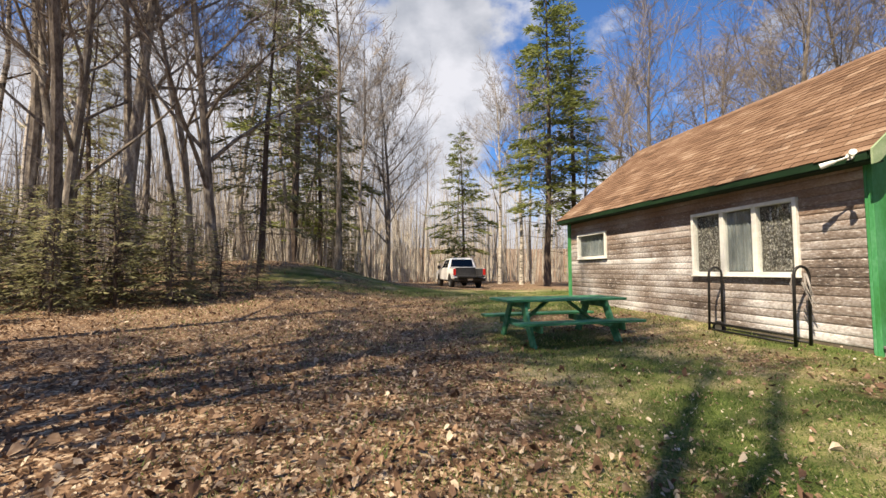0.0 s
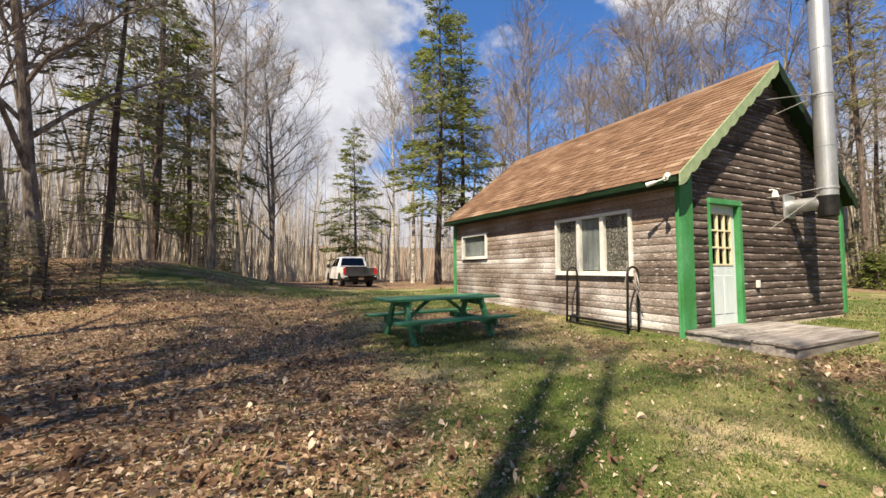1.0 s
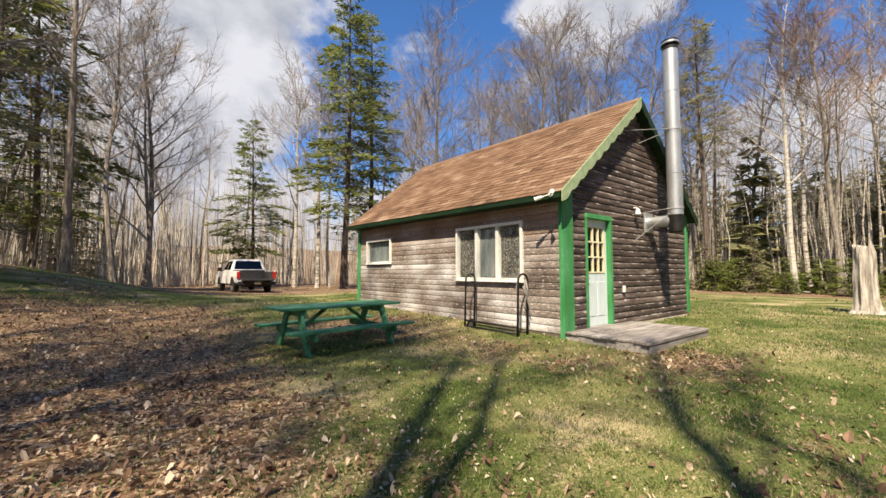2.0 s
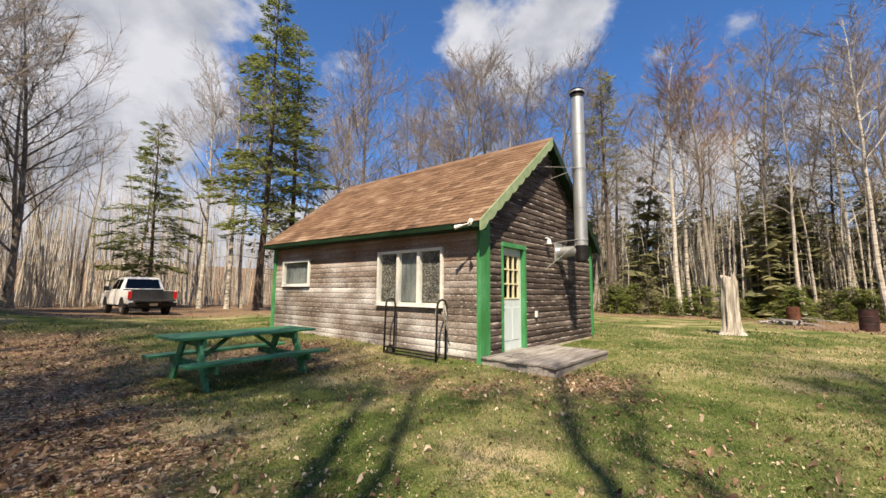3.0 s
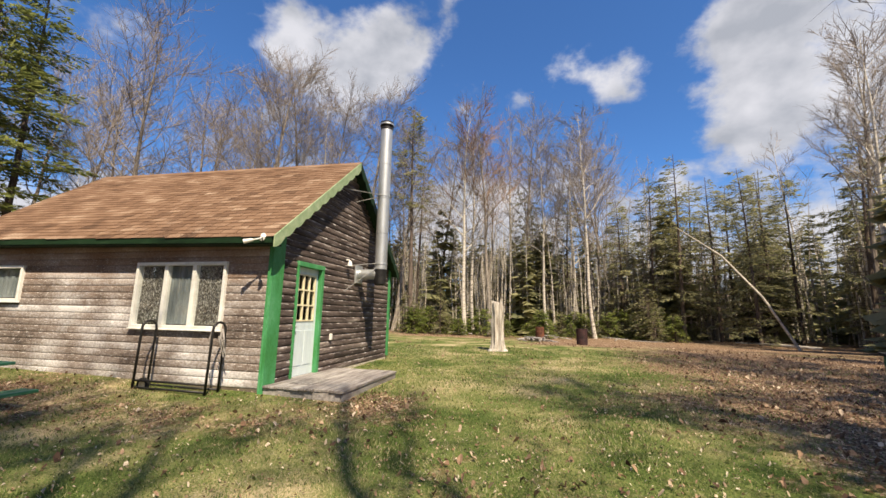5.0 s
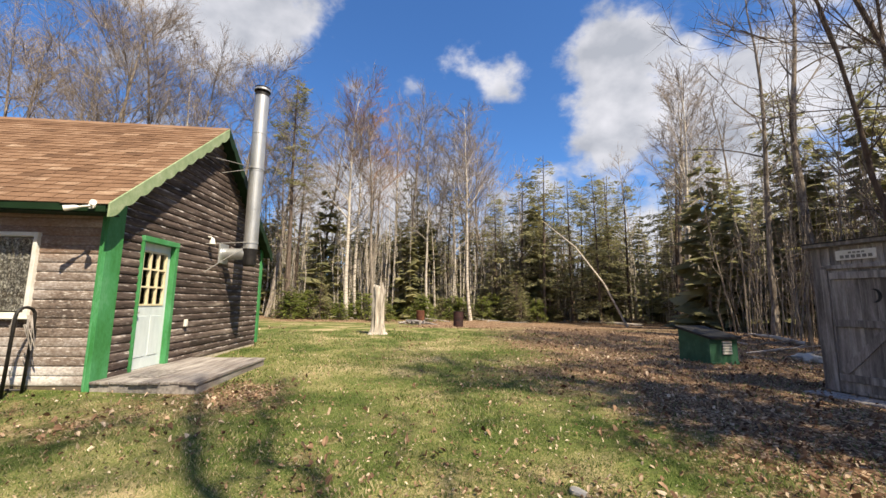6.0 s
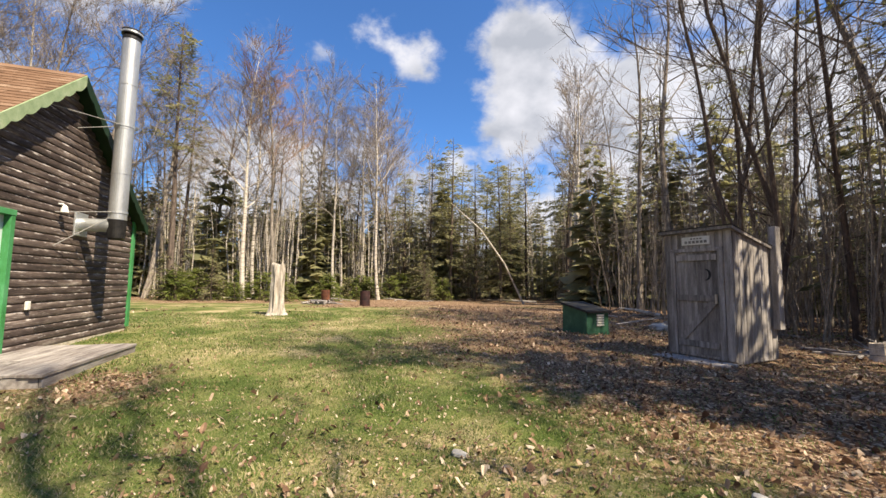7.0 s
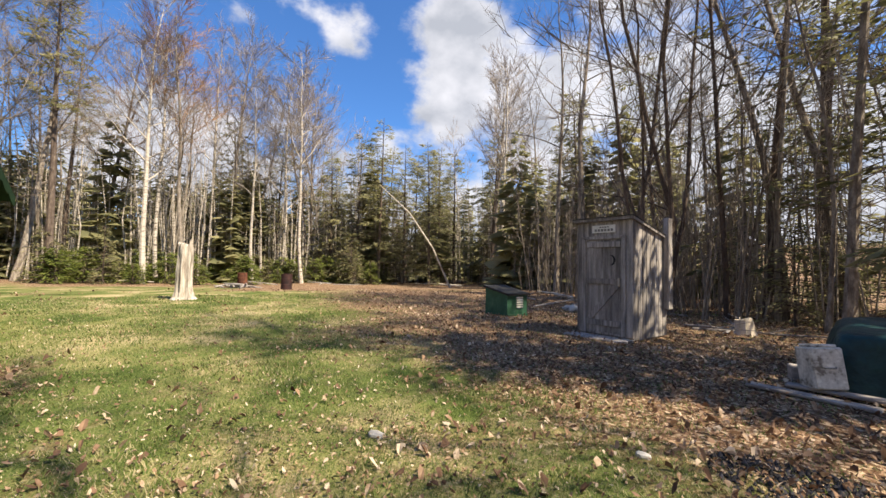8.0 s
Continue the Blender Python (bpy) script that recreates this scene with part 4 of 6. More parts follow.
def oh_board(a, b, side, z0, z1a, z1b):
    bm = bmesh.new()
    if side == "f":
        boxed(bm, a, b, -0.03, -0.004, z0, z1a, bevel=0.003)
    elif side == "b":
        boxed(bm, a, b, -OD + 0.004, -OD + 0.03, z0, z1a, bevel=0.003)
    else:
        s = -1 if side == "l" else 1
        prism(bm, [(a, z0), (b, z0), (b, z1b), (a, z1a)], 0, s * OW - 0.028 * (s > 0), s * OW + 0.028 * (s < 0))
    part("board", bm, M["greywood"], outhouse)


n = 9
for k in range(n):
    a = -OW + 2 * OW * k / n
    b = a + 2 * OW / n - 0.006
    oh_board(a, b, "f", 0.06, OF, OF)
    oh_board(a, b, "b", 0.02, OB, OB)
n = 8
for k in range(n):
    a = -OD + 0.03 + (OD - 0.06) * k / n
    b = a + (OD - 0.06) / n - 0.018
    h = lambda y: OF + (OF - OB) * y / OD
    oh_board(a, b, "l", 0.02, h(a), h(b))
    oh_board(a, b, "r", 0.02, h(a), h(b))
bm = bmesh.new()
prism(bm, [(0.07, OF + 0.01), (-OD - 0.10, OB - 0.03 + 0.01), (-OD - 0.10, OB + 0.03), (0.07, OF + 0.06)], 0, -OW - 0.05, OW + 0.05)
part("shed_roof", bm, M["greywood"], outhouse, "grey sloping board roof")
bm = bmesh.new()
prism(bm, [(0.08, OF + 0.063), (-OD - 0.11, OB + 0.033), (-OD - 0.11, OB + 0.045), (0.08, OF + 0.075)], 0, -OW - 0.06, OW + 0.06)
part("roof_felt", bm, M["tar"], outhouse, "dark roof covering")
odoor = thing("door", pose(0, 0, 0), "", "")
odoor.parent = outhouse
for k in range(4):
    a = -0.34 + k * 0.17
    bm = bmesh.new()
    boxed(bm, a, a + 0.163, -0.022, 0.0, 0.10, 1.80, bevel=0.003)
    part("board", bm, M["greywood"], odoor)
for z0 in (0.22, 0.98, 1.66):
    bm = bmesh.new()
    boxed(bm, -0.33, 0.33, 0.002, 0.022, z0, z0 + 0.10, bevel=0.003)
    part("ledge", bm, M["greywood"], odoor)
bm = bmesh.new()
beam(bm, (0.27, 0.012, 0.34), (-0.27, 0.012, 0.97), 0.019, 0.10)
part("brace", bm, M["greywood"], odoor)
for b in ((-0.43, -0.35, 0.06, 1.86), (0.35, 0.43, 0.06, 1.86), (-0.43, 0.43, 1.81, 1.87)):
    bm = bmesh.new()
    boxed(bm, b[0], b[1], 0.0, 0.024, b[2], b[3], bevel=0.003)
    part("casing", bm, M["greywood"], outhouse)
# uncut boards: a thin dark sheet gives the shade inside the moon opening
bm = bmesh.new()
outer = [(-0.16 + 0.075 * math.cos(t), 1.42 + 0.095 * math.sin(t)) for t in [math.radians(-115 + 230 * i / 16 + 180) for i in range(17)]]
inner = [(-0.135 + 0.062 * math.cos(t), 1.42 + 0.086 * math.sin(t)) for t in [math.radians(-100 + 200 * i / 16 + 180) for i in range(17)]]
cres = outer + inner[::-1]
prism(bm, cres, 1, 0.0005, 0.004)
part("moon_cutout", bm, M["tar"], odoor, "dark crescent sheet for the shade in the moon opening")
bm = bmesh.new()
boxed(bm, -0.33, -0.30, 0.0, 0.05, 0.95, 1.1, bevel=0.004)
part("latch", bm, M["palewood"], odoor)
sign = thing("sign", pose(0, 0, 0), "", "")
sign.parent = outhouse
bm = bmesh.new()
boxed(bm, -0.24, 0.22, 0.0, 0.02, 1.93, 2.07, bevel=0.003)
part("sign_board", bm, M["white"], sign, "small faded white sign board")
bm = bmesh.new()
for k in range(6):
    boxed(bm, -0.20 + k * 0.064, -0.155 + k * 0.064, 0.0205, 0.024, 1.955, 2.0)
for k in range(4):
    boxed(bm, -0.12 + k * 0.05, -0.085 + k * 0.05, 0.0205, 0.024, 2.02, 2.045)
part("lettering", bm, M["ink"], sign)
vent = thing("vent_box", pose(0, 0, 0), "", "")
vent.parent = outhouse
bm = bmesh.new()
boxed(bm, -OW - 0.11, -OW - 0.004, -OD - 0.02, -OD + 0.14, 0.52, 2.26, bevel=0.006)
part("vent_shaft", bm, M["greywood"], vent, "grey plywood vent shaft")
bm = bmesh.new()
boxed(bm, -0.6, 0.55, 0.05, 0.45, -0.02, 0.05, bevel=0.01)
solo("door_step", bm, M["greywood"], "flat grey plank step before the outhouse", "step", m=OH)

# ---- green box ----
gb = thing("well_box", pose(3.34, -11.2, ground_z(3.3, -11.2) - 0.02, 0, 0, 8) @ Matrix.Diagonal((0.88, 0.74, 1.20, 1.0)), "dark green wooden pump box with black sloping lid", "box")
bm = bmesh.new()
prism(bm, [(-0.50, 0.0), (0.50, 0.0), (0.50, 0.62), (-0.50, 0.48)], 1, -0.50, 0.50)
part("body", bm, M["box_green"], gb)
bm = bmesh.new()
prism(bm, [(-0.58, 0.475), (0.56, 0.635), (0.56, 0.68), (-0.58, 0.52)], 1, -0.56, 0.56)
part("lid", bm, M["tar"], gb, "black felt lid")
louver = thing("louver", pose(0, 0, 0), "", "")
louver.parent = gb
for k in range(5):
    bm = bmesh.new()
    boxed(bm, -0.535, -0.503, -0.26, 0.06, 0.20 + k * 0.052, 0.235 + k * 0.052, bevel=0.003)
    part("slat", bm, M["white"], louver, "white louvre slat")
bm = bmesh.new()
boxed(bm, -0.54, -0.50, -0.50, 0.50, 0.0, 0.06, bevel=0.004)
part("skid", bm, M["box_green"], gb)

# ---- stump, barrels, wood ----
rs = random.Random(12)
bm = bmesh.new()
n_a, n_z = 22, 12
rings = []
for j in range(n_z + 1):
    f = j / n_z
    z = f * 1.85
    ring = []
    for k in range(n_a):
        an = 2 * math.pi * k / n_a
        r = 0.235 - 0.03 * f + 0.12 * math.exp(-f * 11) * (1 + 0.8 * math.sin(an * 3 + 1)) + 0.022 * math.sin(an * 7 + f) + 0.05 * noise.noise((math.cos(an) * 2, math.sin(an) * 2, f * 3))
        zz = z + ((0.22 * noise.noise((math.cos(an) * 2.2, math.sin(an) * 2.2, 5.0)) + 0.05 * math.sin(an * 5)) if j == n_z else 0)
        ring.append(bm.verts.new((r * math.cos(an) + 0.05 * f, r * math.sin(an), zz - 0.06)))
    rings.append(ring)
for r0, r1 in zip(rings, rings[1:]):
    for k in range(n_a):
        bm.faces.new((r0[k], r0[(k + 1) % n_a], r1[(k + 1) % n_a], r1[k]))
bm.faces.new(rings[-1])
solo("tree_stump", bm, M["stump"], "tall pale grey weathered dead tree stump", "stump", m=pose(9.5, -2.88, ground_z(9.5, -2.88)))


def drum(x, y, material, label, h=0.88, tilt=0):
    t = thing("steel_drum", pose(x, y, ground_z(x, y) - 0.02, tilt, tilt * 0.4, 20), label, "barrel", group="burn barrels")
    bm = bmesh.new()
    z, r = [0, 0.02, 0.28, 0.30, 0.32, 0.57, 0.59, 0.61, 0.86, 0.88, 0.88, 0.3], [0.28, 0.29, 0.285, 0.297, 0.285, 0.285, 0.297, 0.285, 0.285, 0.295, 0.27, 0.265]
    pipe(bm, [(0, 0, a * h / 0.88 + (0.0001 * i if a > 0.5 else 0)) for i, a in enumerate(z)], r, 24, closed_ends=False)
    part("shell", bm, material, t)
    bm = bmesh.new()
    pipe(bm, [(0, 0, 0.29), (0, 0, 0.31)], 0.264, 24)
    part("ash_bed", bm, M["tar"], t)
    return t


drum(17.1, -6.68, M["dark_rust"], "dark rusted open steel drum on scorched ground")
drum(22.4, -4.55, M["rust"], "orange rusted open steel drum by the brush pile", tilt=-3)
for k in range(16):
    a = rs.uniform(0, math.pi)
    L, cx, cy = rs.uniform(0.8, 2.2), 20.6 + rs.gauss(0, 0.35), -4.3 + rs.gauss(0, 0.5)
    dx, dy = math.cos(a) * L / 2, math.sin(a) * L / 2
    bm = bmesh.new()
    zc = ground_z(cx, cy) + 0.04 + 0.010 * k
    pipe(bm, [(-dx, -dy, -0.1 + 0.01 * k), (-dx * 0.2, 0.03 - dy * 0.2, 0.04), (dx, dy, rs.uniform(-0.1, 0.1))], [rs.uniform(0.03, 0.07), 0.055, 0.03], 7)
    solo("firewood_stick", bm, M["greywood"], "grey split stick in a brush pile", "firewood", group="brush pile", m=pose(cx, cy, zc))

bm = bmesh.new()
bmesh.ops.create_icosphere(bm, subdivisions=3, radius=1.0)
for v in bm.verts:
    v.co = Vector((v.co.x * 0.32, v.co.y * 0.22, v.co.z * 0.14)) * (1 + 0.25 * noise.noise(v.co * 2.0))
solo("field_stone", bm, M["stone"], "pale flat field stone among leaves", "stone", m=pose(3.65, -14.0, ground_z(3.65, -14.0) + 0.05, 0, 0, 25))

# white box on planks and tarpaulin-covered heap
for k, (xa, ya, rot) in enumerate(((-3.95, -9.42, 8), (-4.15, -9.75, 14))):
    bm = bmesh.new()
    boxed(bm, -0.5, 0.45, -0.07, 0.07, 0.0, 0.03, bevel=0.006)
    solo("plank", bm, M["deck"], "dark grey loose plank lying on the leaves", "plank", group="loose planks", m=pose(xa, ya, ground_z(xa, ya) + 0.01 + 0.02 * k, 0, 0, rot))
wb = thing("white_case", pose(-3.98, -9.74, ground_z(-4.0, -9.7) + 0.06, 8, 3, 52) @ Matrix.Scale(0.92, 4), "chipped white metal case standing on planks", "box")
bm = bmesh.new()
boxed(bm, -0.15, 0.15, -0.13, 0.13, 0.0, 0.43, bevel=0.015)
part("case", bm, M["chipped_white"], wb)
bm = bmesh.new()
pipe(bm, [(-0.06, 0.132, 0.23), (-0.05, 0.148, 0.22), (0.05, 0.148, 0.22), (0.06, 0.132, 0.23)], 0.009, 6)
part("handle", bm, M["ink"], wb)
bm = bmesh.new()
boxed(bm, -0.12, 0.12, -0.10, 0.10, 0.431, 0.46, bevel=0.01)
part("lid", bm, M["chipped_white"], wb)
tv, tf = [], []
NU, NV = 40, 16
for j in range(NV + 1):
    f = j / NV
    for i in range(NU):
        an = 2 * math.pi * i / NU
        sq = 1.0 / max(abs(math.cos(an)), abs(math.sin(an))) ** 0.75
        r = (0.62 + 0.16 * (1 - f) + 0.05 * math.sin(an * 9 + 4 * f) * (1 - f * 0.6)) * sq
        z = 0.70 * math.sin(f * math.pi / 2) ** 0.8
        if f > 0.6:
            r *= math.sqrt(max(0.0, 1 - ((f - 0.6) / 0.4) ** 2)) + 0.001
        tv.append((r * math.cos(an) * 0.95, r * math.sin(an) * 1.3, z + 0.05 * noise.noise((an * 2, f * 3, 1.0))))
for j in range(NV):
    for i in range(NU):
        tf.append((j * NU + i, j * NU + (i + 1) % NU, (j + 1) * NU + (i + 1) % NU, (j + 1) * NU + i))
ob = new("tarpaulin", raw_mesh("tarpaulin", tv, tf, M["tarp"], True))
ob.matrix_basis = pose(-4.32, -11.0, ground_z(-4.32, -11.0) - 0.02, 0, 0, 20)
tagged(ob, "dark teal tarpaulin draped over a heap", "tarpaulin")

# clutter at the edge of the woods by the outhouse
bm = bmesh.new()
pipe(bm, [(0, 0, -0.05), (0, 0, 0.06), (0.01, 0, 0.30), (0.015, 0, 0.31)], [0.24, 0.18, 0.15, 0.13], 14)
for v in bm.verts:
    v.co.x *= 1 + 0.18 * noise.noise(v.co * 6.0)
    v.co.y *= 1 + 0.18 * noise.noise(v.co * 6.0 + Vector((3, 1, 2)))
solo("sawn_stump", bm, M["palewood"], "low pale sawn tree stump among fallen branches", "stump", m=pose(-1.35, -13.7, ground_z(-1.35, -13.7)))
bm = bmesh.new()
boxed(bm, -0.12, 0.12, -0.09, 0.09, 0.0, 0.17, bevel=0.012)
solo("timber_block", bm, M["deck"], "short grey timber block beside the white case", "block", m=pose(-3.62, -10.25, ground_z(-3.62, -10.25) - 0.01, 0, 0, 35))
rs = random.Random(44)
for k in range(26):
    u = rs.random()
    x, y = rs.uniform(-2.6, 8.0), 0
    y = -13.2 - 0.30 * max(0.0, x - 2) - rs.uniform(0.0, 2.6)
    if k > 17:
        x, y = rs.uniform(23.0, 27.5), rs.uniform(-16, -2)
    L, az = rs.uniform(0.9, 2.6), rs.uniform(0, 6.283)
    d = Vector((math.cos(az), math.sin(az), 0))
    sd = Vector((-d.y, d.x, 0))
    bm = bmesh.new()
    lift = rs.uniform(0.0, 0.35)
    pts = [d * (-L / 2), d * (-L / 6) + sd * rs.uniform(-0.1, 0.1) + Vector((0, 0, lift * 0.4)), d * (L / 6) + sd * rs.uniform(-0.12, 0.12) + Vector((0, 0, lift * 0.7)), d * (L / 2) + Vector((0, 0, lift))]
    pipe(bm, pts, [0.032, 0.026, 0.018, 0.007], 6)
    for j in range(3):
        q = pts[1 + j % 2].lerp(pts[2 + j % 2], rs.random())
        pipe(bm, [q, q + (d + sd * rs.choice((-1, 1)) * rs.uniform(0.5, 1.1) + Vector((0, 0, rs.uniform(0.0, 0.5)))) * L * 0.22], [0.012, 0.004], 5)
    solo("fallen_branch", bm, M["greywood"], "grey dead branch fallen at the edge of the woods", "branch", group="fallen branches", m=pose(x, y, ground_z(x, y) + 0.03))
for x, y, sx in ((-3.04, -5.51, 0.075), (-4.08, -6.95, 0.05)):
    bm = bmesh.new()
    bmesh.ops.create_icosphere(bm, subdivisions=2, radius=1.0)
    for v in bm.verts:
        v.co = Vector((v.co.x * sx, v.co.y * sx * 0.6, v.co.z * 0.025)) * (1 + 0.3 * noise.noise(v.co * 1.7))
    solo("flat_stone", bm, M["stone"], "small pale flat stone set in the turf", "stone", group="lawn stones", m=pose(x, y, ground_z(x, y) + 0.012, 0, 0, 30))

# cinders
cv, cf = [], []
rs = random.Random(31)
for k in range(900):
    r, a = 0.46 * math.sqrt(rs.random()), rs.uniform(0, 6.283)
    x, y = -4.82 + r * math.cos(a) * 1.2, -7.38 + r * math.sin(a) * 0.8
    s = rs.uniform(0.008, 0.028)
    z = ground_z(x, y) + s * 0.4
    o = len(cv)
    cv += [(x + s * rs.uniform(0.5, 1), y, z), (x - s * rs.uniform(0.5, 1), y + s * 0.4, z), (x, y + s * rs.uniform(0.5, 1), z), (x, y - s * rs.uniform(0.6, 1), z), (x, y, z + s * rs.uniform(0.4, 0.9)), (x, y, z - s)]
    cf += [tuple(o + q for q in f) for f in ((0, 2, 4), (2, 1, 4), (1, 3, 4), (3, 0, 4), (2, 0, 5), (1, 2, 5), (3, 1, 5), (0, 3, 5))]
tagged(new("cinders", raw_mesh("cinders", cv, cf, M["gravel"])), "patch of black cinders on the lawn", "gravel", kind="stuff")

# ---- pickup truck ----
TR = pose(0.1, 20.7, ground_z(0.1, 22.5) - 0.03, 0, 0, 0.5) @ Matrix.Scale(1.06, 4)
truck = thing("pickup_truck", TR, "white crew-cab pickup truck parked with its tail lowered", "truck")
# local: y ahead, x to its right, the tail at y = 0
def loft(bm, secs):
    rows_ = [[bm.verts.new(p) for p in s] for s in secs]
    fs = []
    for a, b in zip(rows_, rows_[1:]):
        for i in range(len(a)):
            fs.append(bm.faces.new((a[i], a[(i + 1) % len(a)], b[(i + 1) % len(b)], b[i])))
    fs += [bm.faces.new(rows_[0][::-1]), bm.faces.new(rows_[-1])]
    bmesh.ops.recalc_face_normals(bm, faces=fs)
    return bm


bm = bmesh.new()
HW = 1.0
for s in (-1, 1):
    loft(bm, [[(s * (HW - 0.09), y, 0.55), (s * HW * 0.98, y, 0.62), (s * HW, y, 0.95), (s * (HW - 0.03), y, 1.22), (s * (HW - 0.11), y, 1.24), (s * (HW - 0.11), y, 0.55)] for y in (0.03, 1.75)])
boxed(bm, -HW + 0.12, HW - 0.12, 0.03, 1.75, 0.68, 0.74)
part("bed", bm, M["truck_white"], truck)
bm = bmesh.new()
loft(bm, [[(-HW, y, 0.52), (HW, y, 0.52), (HW * 1.0, y, 0.95), (HW * 0.97, y, zt), (-HW * 0.97, y, zt), (-HW, y, 0.95)] for y, zt in ((1.78, 1.26), (4.2, 1.24), (4.3, 1.20), (5.6, 1.10), (5.78, 0.95))])
part("body", bm, M["truck_white"], truck)
bm = bmesh.new()
loft(bm, [[(-0.93 * w, y, 1.23), (0.93 * w, y, 1.23), (0.74 * w, y, zt), (0.5, y, zt + 0.05 * (zt > 1.5)), (-0.5, y, zt + 0.05 * (zt > 1.5)), (-0.74 * w, y, zt)] for y, zt, w in ((1.82, 1.26, 1.0), (2.02, 1.88, 1.0), (3.3, 1.90, 1.0), (4.25, 1.27, 1.0))])
part("cab", bm, M["truck_white"], truck)
bm = bmesh.new()
prism(bm, [(-0.76, 1.34), (0.76, 1.34), (0.66, 1.82), (-0.66, 1.82)], 1, 0.0, 0.02)
for v in bm.verts:
    v.co.y += 1.835 + (v.co.z - 1.30) * 0.31 - 0.012
part("rear_window", bm, M["dark_glass"], truck, "tinted rear window")
for s in (-1, 1):
    for y0, y1, yt0, yt1 in ((2.08, 2.88, 2.18, 2.85), (2.97, 3.95, 2.95, 3.38)):
        bm = bmesh.new()
        prism(bm, [(y0, 1.30), (y1, 1.30), (yt1, 1.80), (yt0, 1.80)], 0, 0.0, 0.02)
        for v in bm.verts:
            v.co.x = s * (0.925 - (v.co.z - 1.23) * 0.285 + 0.01 * (v.co.x > 0.01))
        bmesh.ops.recalc_face_normals(bm, faces=bm.faces)
        part("side_window", bm, M["dark_glass"], truck)
    bm = bmesh.new()
    boxed(bm, s * 1.16 - 0.11, s * 1.16 + 0.11, 3.75, 3.85, 1.22, 1.46, bevel=0.03)
    boxed(bm, min(s * 0.95, s * 1.06), max(s * 0.95, s * 1.06), 3.77, 3.83, 1.24, 1.30)
    part("mirror", bm, M["black_plastic"], truck)
    bm = bmesh.new()
    boxed(bm, s * 0.925 - 0.075, s * 0.925 + 0.08, -0.012, 0.04, 0.82, 1.20, bevel=0.01)
    part("tail_light", bm, M["red_lens"], truck, "red tail light")
    for yy in (1.15, 4.75):
        bm = bmesh.new()
        pipe(bm, [(s * 0.72, yy, 0.40), (s * 0.76, yy, 0.40), (s * 0.96, yy, 0.40), (s * 1.0, yy, 0.40)], [0.33, 0.40, 0.40, 0.34], 28)
        w = part("wheel", bm, M["tyre"], truck)
        bm = bmesh.new()
        pipe(bm, [(s * 0.95, yy, 0.40), (s * 1.005, yy, 0.40)], [0.25, 0.23], 20)
        part("rim", bm, M["rim"], w)
    for yy in (1.15, 4.75):
        bm = bmesh.new()
        pts = [(yy + 0.50 * math.cos(math.radians(a)), 0.42 + 0.50 * math.sin(math.radians(a))) for a in range(0, 181, 15)]
        prism(bm, pts, 0, min(s * 0.90, s * 1.008), max(s * 0.90, s * 1.008))
        part("wheel_arch", bm, M["black_plastic"], truck)
bm = bmesh.new()
boxed(bm, -0.80, 0.80, -0.60, 0.0, 0.70, 0.78, bevel=0.015)
part("tailgate", bm, M["black_plastic"], truck, "lowered dark tailgate")
bm = bmesh.new()
boxed(bm, -0.97, 0.97, -0.16, 0.02, 0.46, 0.66, bevel=0.03)
part("rear_bumper", bm, M["black_plastic"], truck)
bm = bmesh.new()
boxed(bm, -0.86, 0.86, 1.70, 1.77, 0.72, 1.30)
boxed(bm, -0.88, -0.84, 0.05, 1.7, 0.75, 1.22)
boxed(bm, 0.84, 0.88, 0.05, 1.7, 0.75, 1.22)
part("bed_liner", bm, M["black_plastic"], truck, "black bed liner")
bm = bmesh.new()
boxed(bm, -0.55, 0.55, 0.2, 5.2, 0.36, 0.56)
part("chassis", bm, M["black_plastic"], truck)
bm = bmesh.new()
boxed(bm, -0.16, 0.16, -0.175, -0.165, 0.50, 0.62)
part("number_plate", bm, M["white"], truck, "plain pale number plate")

# ---- trees ----
class Geo:
    """Vertices and faces of many small tapered tubes and blades."""

    def __init__(self):
        self.v, self.f = [], []

    def tube(self, pts, rads, sides):
        d = (pts[-1] - pts[0]).normalized()
        u = d.orthogonal().normalized()
        w = d.cross(u)
        cs = [(math.cos(2 * math.pi * k / sides), math.sin(2 * math.pi * k / sides)) for k in range(sides)]
        o = len(self.v)
        for p, r in zip(pts, rads):
            for c, s in cs:
                self.v.append((p.x + (u.x * c + w.x * s) * r, p.y + (u.y * c + w.y * s) * r, p.z + (u.z * c + w.z * s) * r))
        for i in range(len(pts) - 1):
            for k in range(sides):
                a, b = o + i * sides + k, o + i * sides + (k + 1) % sides
                self.f.append((a, b, b + sides, a + sides))

    def twig(self, p, q, r):
        """A straight three-sided spike."""
        d = q - p
        u = d.orthogonal().normalized() * r
        w = d.normalized().cross(u)
        o = len(self.v)
        self.v += [tuple(p + u), tuple(p - u * 0.5 + w * 0.87), tuple(p - u * 0.5 - w * 0.87), tuple(q)]
        self.f += [(o, o + 1, o + 3), (o + 1, o + 2, o + 3), (o + 2, o, o + 3)]

    def sprig(self, p, q, side, width):
        """A needle sprig: a folded blade of two triangles about its rib."""
        m = p.lerp(q, 0.45)
        o = len(self.v)
        dip = Vector((0, 0, -width * 0.35))
        self.v += [tuple(p), tuple(m + side * width + dip), tuple(q), tuple(m - side * width + dip)]
        self.f += [(o, o + 1, o + 2), (o, o + 2, o + 3)]

    def mesh(self, name, material, smooth=False):
        return raw_mesh(name, self.v, self.f, material, smooth)


def bent(rg, p, d, length, segs, wobble, rise):
    pts = [p.copy()]
    for _ in range(segs):
        d = (d + Vector((rg.gauss(0, wobble), rg.gauss(0, wobble), rg.gauss(0, wobble) + rise))).normalized()
        pts.append(pts[-1] + d * (length / segs))
    return pts


